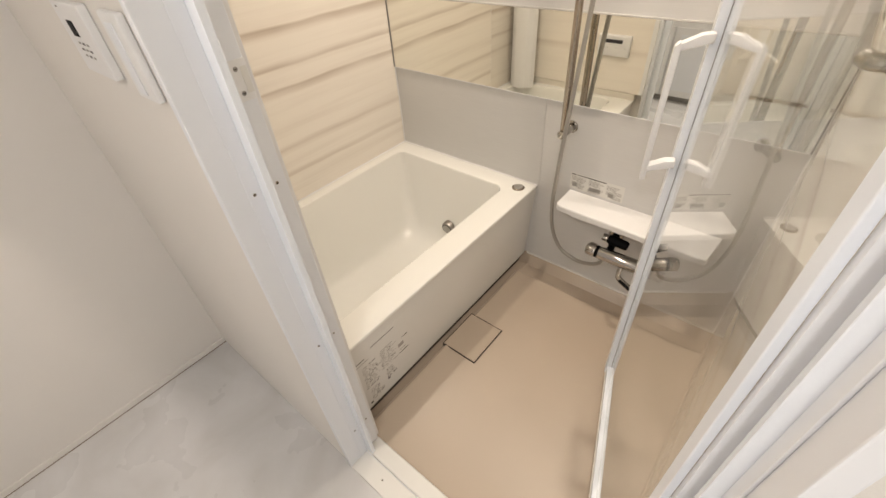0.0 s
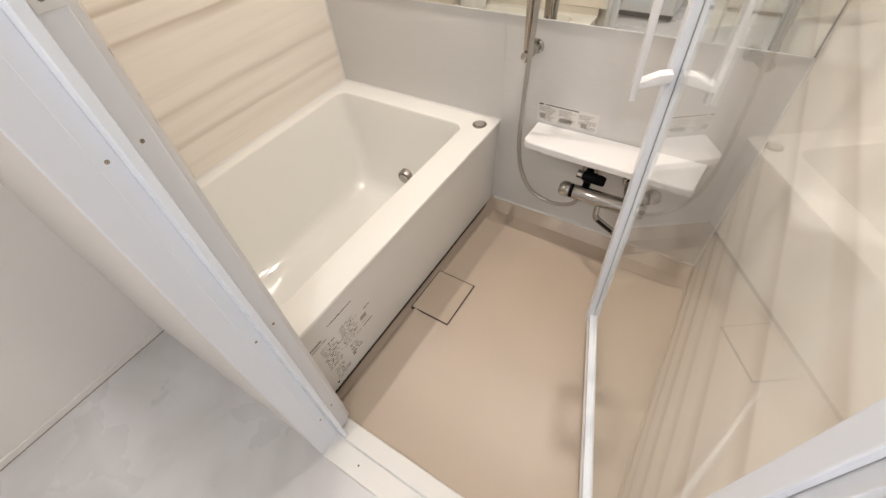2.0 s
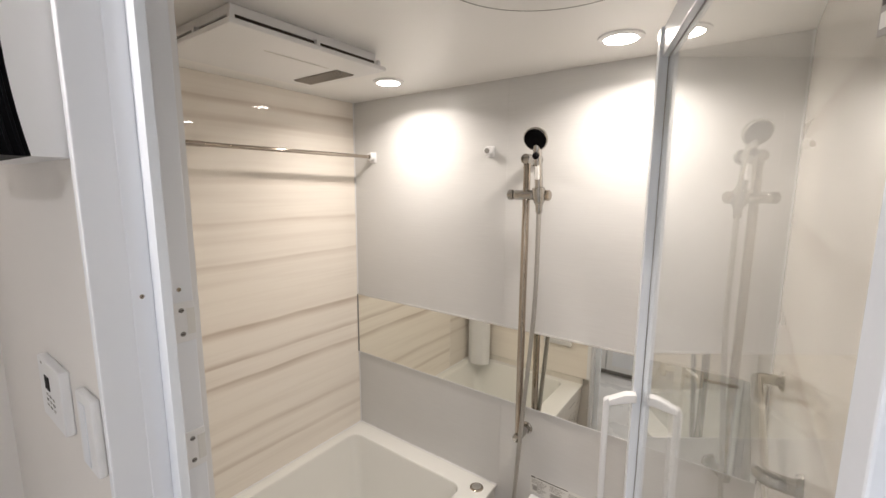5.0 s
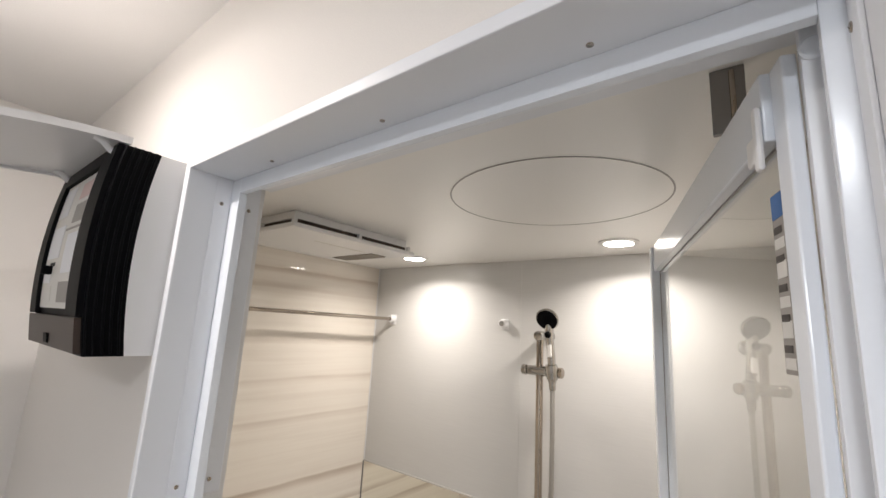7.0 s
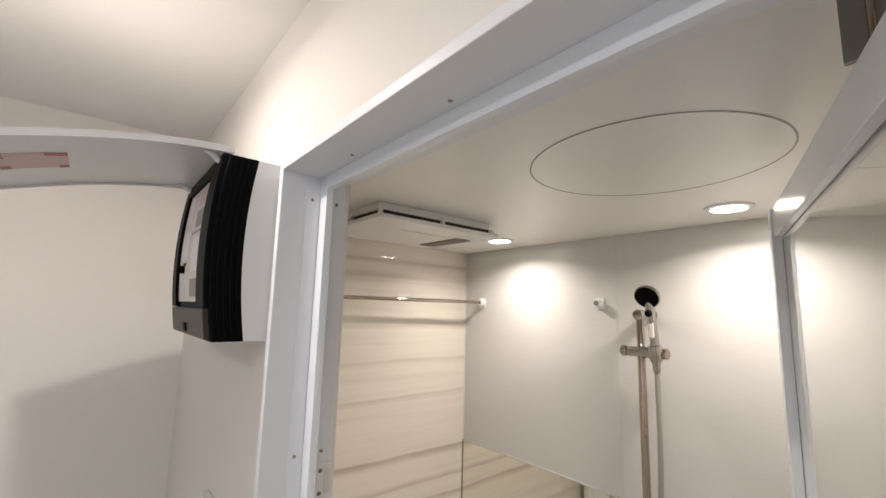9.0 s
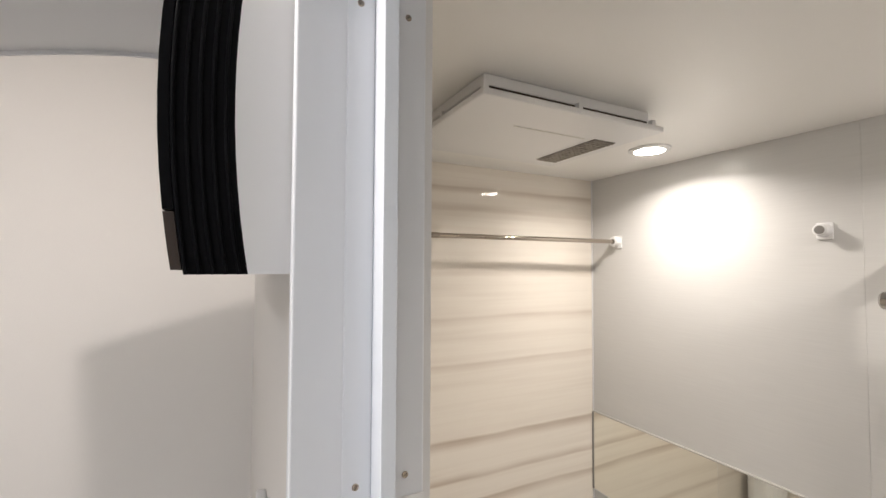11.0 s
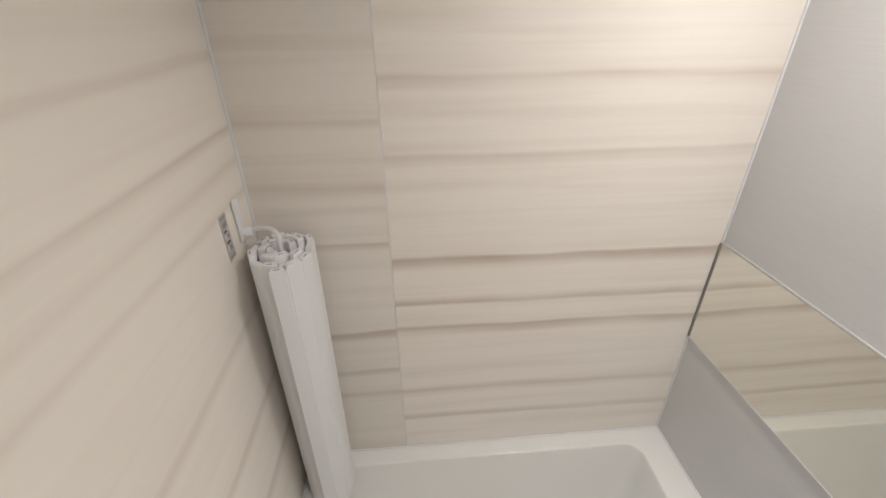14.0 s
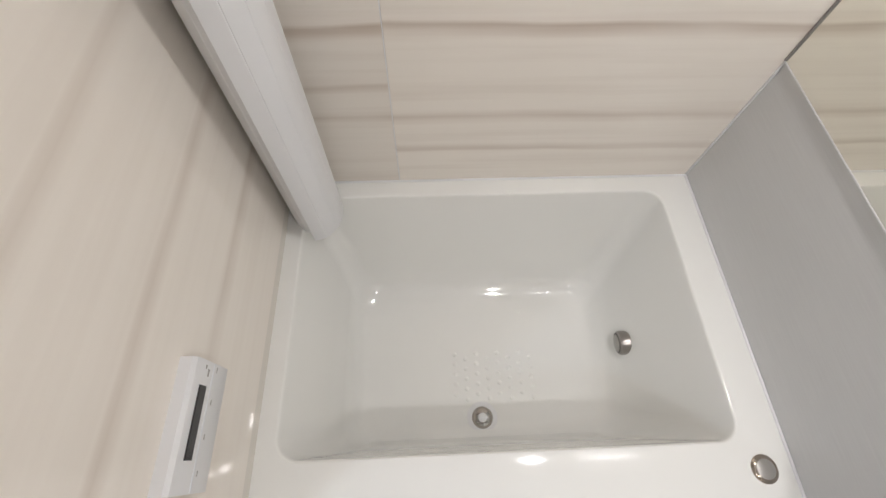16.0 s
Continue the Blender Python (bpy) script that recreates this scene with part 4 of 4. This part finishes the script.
part("hinge_cover", boxed(1.7515, 1.7765, -0.040, -0.018, 0.02, 2.142, bevel=0.0008), M_TRIM, frame_ob)

# ---- breaker box ----
bx = thing("breaker_box", "white and black breaker box with its cover swung up", "breaker box")
BX0, BX1, BZ0, BZ1 = 0.560, 0.912, 1.822, 2.157
bm = bmesh.new()
side = []
for i in range(13):
    z = BZ0 + (BZ1 - BZ0) * i / 12
    bulge = 0.014 * (1 - ((i - 6) / 6) ** 2)
    side.append((-0.188 - bulge, z))
skin(bm, [ring(bm, [(x, y, z) for y, z in [(-0.144, BZ0)] + side + [(-0.144, BZ1)]]) for x in (BX0, BX1)], True, True, True)
part("back_case", bm, M_WHITE, bx, "white back case")
bm = bmesh.new()
front = [(y - 0.052, z) for y, z in side]
skin(bm, [ring(bm, [(x, y, z) for y, z in side + list(reversed(front))]) for x in (BX0, BX1)], True, True, True)
part("front_case", bm, M_BLACK, bx, "black front case")
for k in range(5):
    y0 = -0.1955 - 0.0105 * k
    rb_pts = [(BX1 + 0.002, y0 - 0.014 * (1 - ((i - 6) / 6) ** 2), BZ0 + (BZ1 - BZ0) * i / 12) for i in range(13)]
    part("rib", tube(rb_pts, 0.0018, 14, 2), M_BLACK, bx)
fy = lambda z: -0.2405 - 0.014 * (1 - ((z - 1.9895) / 0.1675) ** 2)


def curved_plate(x0, x1, z0, z1, lift, thick, n=8):
    bm = bmesh.new()
    zs = [z0 + (z1 - z0) * i / n for i in range(n + 1)]
    pf = [(fy(z) - lift, z) for z in zs] + [(fy(z) - lift - thick, z) for z in reversed(zs)]
    return skin(bm, [ring(bm, [(x, y, z) for y, z in pf]) for x in (x0, x1)], True, True, True)


part("inner_panel", curved_plate(0.612, 0.845, 1.890, 2.128, 0.0005, 0.002), M_SHEET, bx, "white inner panel with labels")
for x0, x1, z0, z1 in ((BX0, 0.611, 1.8795, BZ1), (0.846, BX1, 1.8795, BZ1), (0.611, 0.846, 2.129, BZ1)):
    part("front_rim", curved_plate(x0, x1, z0, z1, 0.0002, 0.0085), M_BLACK, bx, "raised black rim round the inner panel")
part("lower_flap", curved_plate(BX0 + 0.004, BX1 - 0.004, 1.826, 1.878, 0.0005, 0.0085), M_BROWNPLASTIC, bx, "dark brown lower flap")
part("catch", curved_plate(BX0 + 0.16, BX0 + 0.185, 1.832, 1.848, 0.0091, 0.003), M_BLACK, bx)
for x0, x1, z0, z1, mt in ((0.606, 0.669, 2.06, 2.12, M_TRIM), (0.606, 0.685, 1.98, 2.04, M_TRIM), (0.717, 0.796, 2.085, 2.115, M_PINK), (0.717, 0.796, 2.04, 2.075, M_GREYBAR), (0.717, 0.796, 1.95, 2.02, M_TRIM), (0.693, 0.796, 2.028, 2.032, M_GREYBAR),
                           (0.622, 0.669, 1.90, 1.93, M_SHEET), (0.717, 0.796, 1.90, 1.935, M_GREYBAR), (0.606, 0.653, 1.935, 1.955, M_TRIM), (0.638, 0.669, 1.965, 1.972, M_BLACK)):
    part("label", curved_plate(0.612 + (x0 - 0.598) * 1.12, 0.612 + (x1 - 0.598) * 1.12, z0, z1, 0.0026, 0.0008), mt, bx)
part("breaker_switch", boxed(0.662, 0.678, -0.272, -0.255, 1.950, 1.966, bevel=0.003), M_BLACK, bx, "black breaker lever")
bm = bmesh.new()
lid_top, lid_bot = [], []
for i in range(15):
    s = i / 14
    y = -0.232 - 0.345 * s
    z = 2.168 - 0.068 * s ** 1.5 + 0.004 * math.sin(math.pi * s)
    lid_top.append((y, z + 0.004))
    lid_bot.append((y, z - 0.002))
skin(bm, [ring(bm, [(x, y, z) for y, z in lid_top + list(reversed(lid_bot))]) for x in (BX0, BX1)], True, True, True)
cov = part("cover", bm, M_WHITE, bx, "white cover swung up")
for x0, x1 in ((BX0, BX0 + 0.004), (BX1 - 0.004, BX1)):
    bm = bmesh.new()
    skin(bm, [ring(bm, [(x, y, z) for y, z in lid_bot + [(y, z - 0.006) for y, z in reversed(lid_bot)]]) for x in (x0, x1)], True, True, True)
    part("cover_edge", bm, M_WHITE, cov)
lz = lambda y: 2.168 - 0.068 * ((-0.232 - y) / 0.345) ** 1.5 + 0.004 * math.sin(math.pi * (-0.232 - y) / 0.345) - 0.0022


def under_lid(x0, x1, y0, y1, drop, n=5):
    bm = bmesh.new()
    yy = [y0 + (y1 - y0) * i / n for i in range(n + 1)]
    pf = [(y, lz(y) - drop) for y in yy] + [(y, lz(y) - drop - 0.0006) for y in reversed(yy)]
    return skin(bm, [ring(bm, [(x, y, z) for y, z in pf]) for x in (x0, x1)], True, True, True)


part("red_label", under_lid(0.70, 0.80, -0.548, -0.462, 0.0), M_PINK, cov, "pink and red warning label")
for a in ((0.70, 0.72, -0.548, -0.535), (0.782, 0.80, -0.49, -0.462), (0.70, 0.715, -0.475, -0.462), (0.77, 0.80, -0.548, -0.538)):
    part("red_mark", under_lid(*a, 0.0007), M_RED, cov)
part("cover_latch", under_lid(0.742, 0.754, -0.572, -0.556, 0.0002), M_BLACK, cov, "small black latch")
part("cover_latch_tip", under_lid(0.728, 0.742, -0.568, -0.562, 0.0002), M_BLACK, cov, "small black latch tip")
for x in (BX0 + 0.03, BX1 - 0.03):
    part("hinge_arm", tube([(x, -0.238, 2.150), (x, -0.250, 2.150), (x, -0.262, 2.160), (x, -0.275, 2.166)], 0.006, 16, 5), M_WHITE, bx)

# ---- washroom wall fittings ----
rem = thing("bath_remote", "white bath heater remote with a small display on the washroom wall", "remote control")
part("case", boxed(0.575, 0.725, -0.160, -0.144, 1.335, 1.457, bevel=0.003), M_WHITE, rem)
part("display", boxed(0.622, 0.652, -0.1612, -0.160, 1.402, 1.428), M_BLACK, rem, "dark display")
marks(rem, (0.60, -0.1601, 0), (1, 0, 0), (0, 0, 1), (0, -1, 0), [(0.02 + 0.022 * (i % 3), 1.388 - 0.011 * (i // 3), 0.012, 0.004, i % 2) for i in range(9)] + [(0.0, 1.447, 0.012, 0.003, 0)])
pullr = thing("wall_pull", "white recessed pull handle on the washroom wall", "pull handle")
bm = boxed(0.812, 0.892, -0.158, -0.144, 1.325, 1.457, bevel=0.005)
part("body", bm, M_WHITE, pullr)
part("groove", boxed(0.834, 0.862, -0.1595, -0.158, 1.335, 1.442, bevel=0.0006), M_TRIM, pullr)

# the second position is only a fixture for the added cool fill
for lx, ly in ((LAMP_X, LAMP_Y), (1.85, -1.20)):
    lampf = thing("ceiling_lamp", "round lit white washroom ceiling lamp, placed out of view", "ceiling lamp", "washroom ceiling lamps")
    part("trim_ring", turned([(0, 0.085), (0.6, 0.084), (1, 0.078)], (lx, ly, ROOM_H), (lx, ly, ROOM_H - 0.04), 36), M_WHITE, lampf)
    part("dome", turned([(0, 0.075), (0.5, 0.07), (0.9, 0.045), (1, 0.02)], (lx, ly, ROOM_H - 0.04), (lx, ly, ROOM_H - 0.06), 32), M_LIT, lampf, "glowing dome")

# ---- washroom pieces seen in the mirror ----
van = thing("vanity_cabinet", "white vanity base cabinet with framed doors against the washroom wall", "cabinet")
part("carcass", boxed(0.30, 1.12, BACK, BACK + 0.45, 0.05, 0.80, bevel=0.003), M_WHITE, van)
part("plinth", boxed(0.32, 1.10, BACK, BACK + 0.41, 0.0, 0.05), M_GREYBAR, van)
for x0 in (0.31, 0.715):
    d = part("cabinet_door", boxed(x0, x0 + 0.395, BACK + 0.45, BACK + 0.468, 0.06, 0.60, bevel=0.003), M_WHITE, van)
    part("door_panel", boxed(x0 + 0.05, x0 + 0.345, BACK + 0.468, BACK + 0.472, 0.11, 0.55, bevel=0.002), M_TRIM, d)
part("basin_top", boxed(0.29, 1.13, BACK, BACK + 0.48, 0.80, 0.84, bevel=0.008), M_TUB, van)
dr2 = tagged(new("door_2"), "closed white room door with a dark wood threshold", "door", "", "structure")
part("leaf", boxed(1.30, 2.02, BACK, BACK + 0.03, 0.02, 2.02, bevel=0.003), M_WHITE, dr2)
part("threshold", boxed(1.25, 2.07, BACK, BACK + 0.06, 0.0, 0.02, bevel=0.003), M_BROWN, dr2, "dark wood threshold")
for x0 in (1.25, 2.025):
    part("casing", boxed(x0, x0 + 0.045, BACK, BACK + 0.04, 0.02, 2.07, bevel=0.003), M_TRIM, dr2)
part("casing", boxed(1.25, 2.07, BACK, BACK + 0.04, 2.071, 2.115, bevel=0.003), M_TRIM, dr2)

# ---- plate above the door ----
pl = thing("ceiling_plate", "small dark grey metal plate hanging above the door", "metal plate")
part("plate", boxed(1.683, 1.716, 0.104, 0.112, 2.122, BATH_H, bevel=0.001), M_GREYMETAL, pl)
part("stud", rod((1.704, 0.1035, 2.135), (1.704, 0.1035, 2.195), 0.003, 10), M_STEEL, pl)
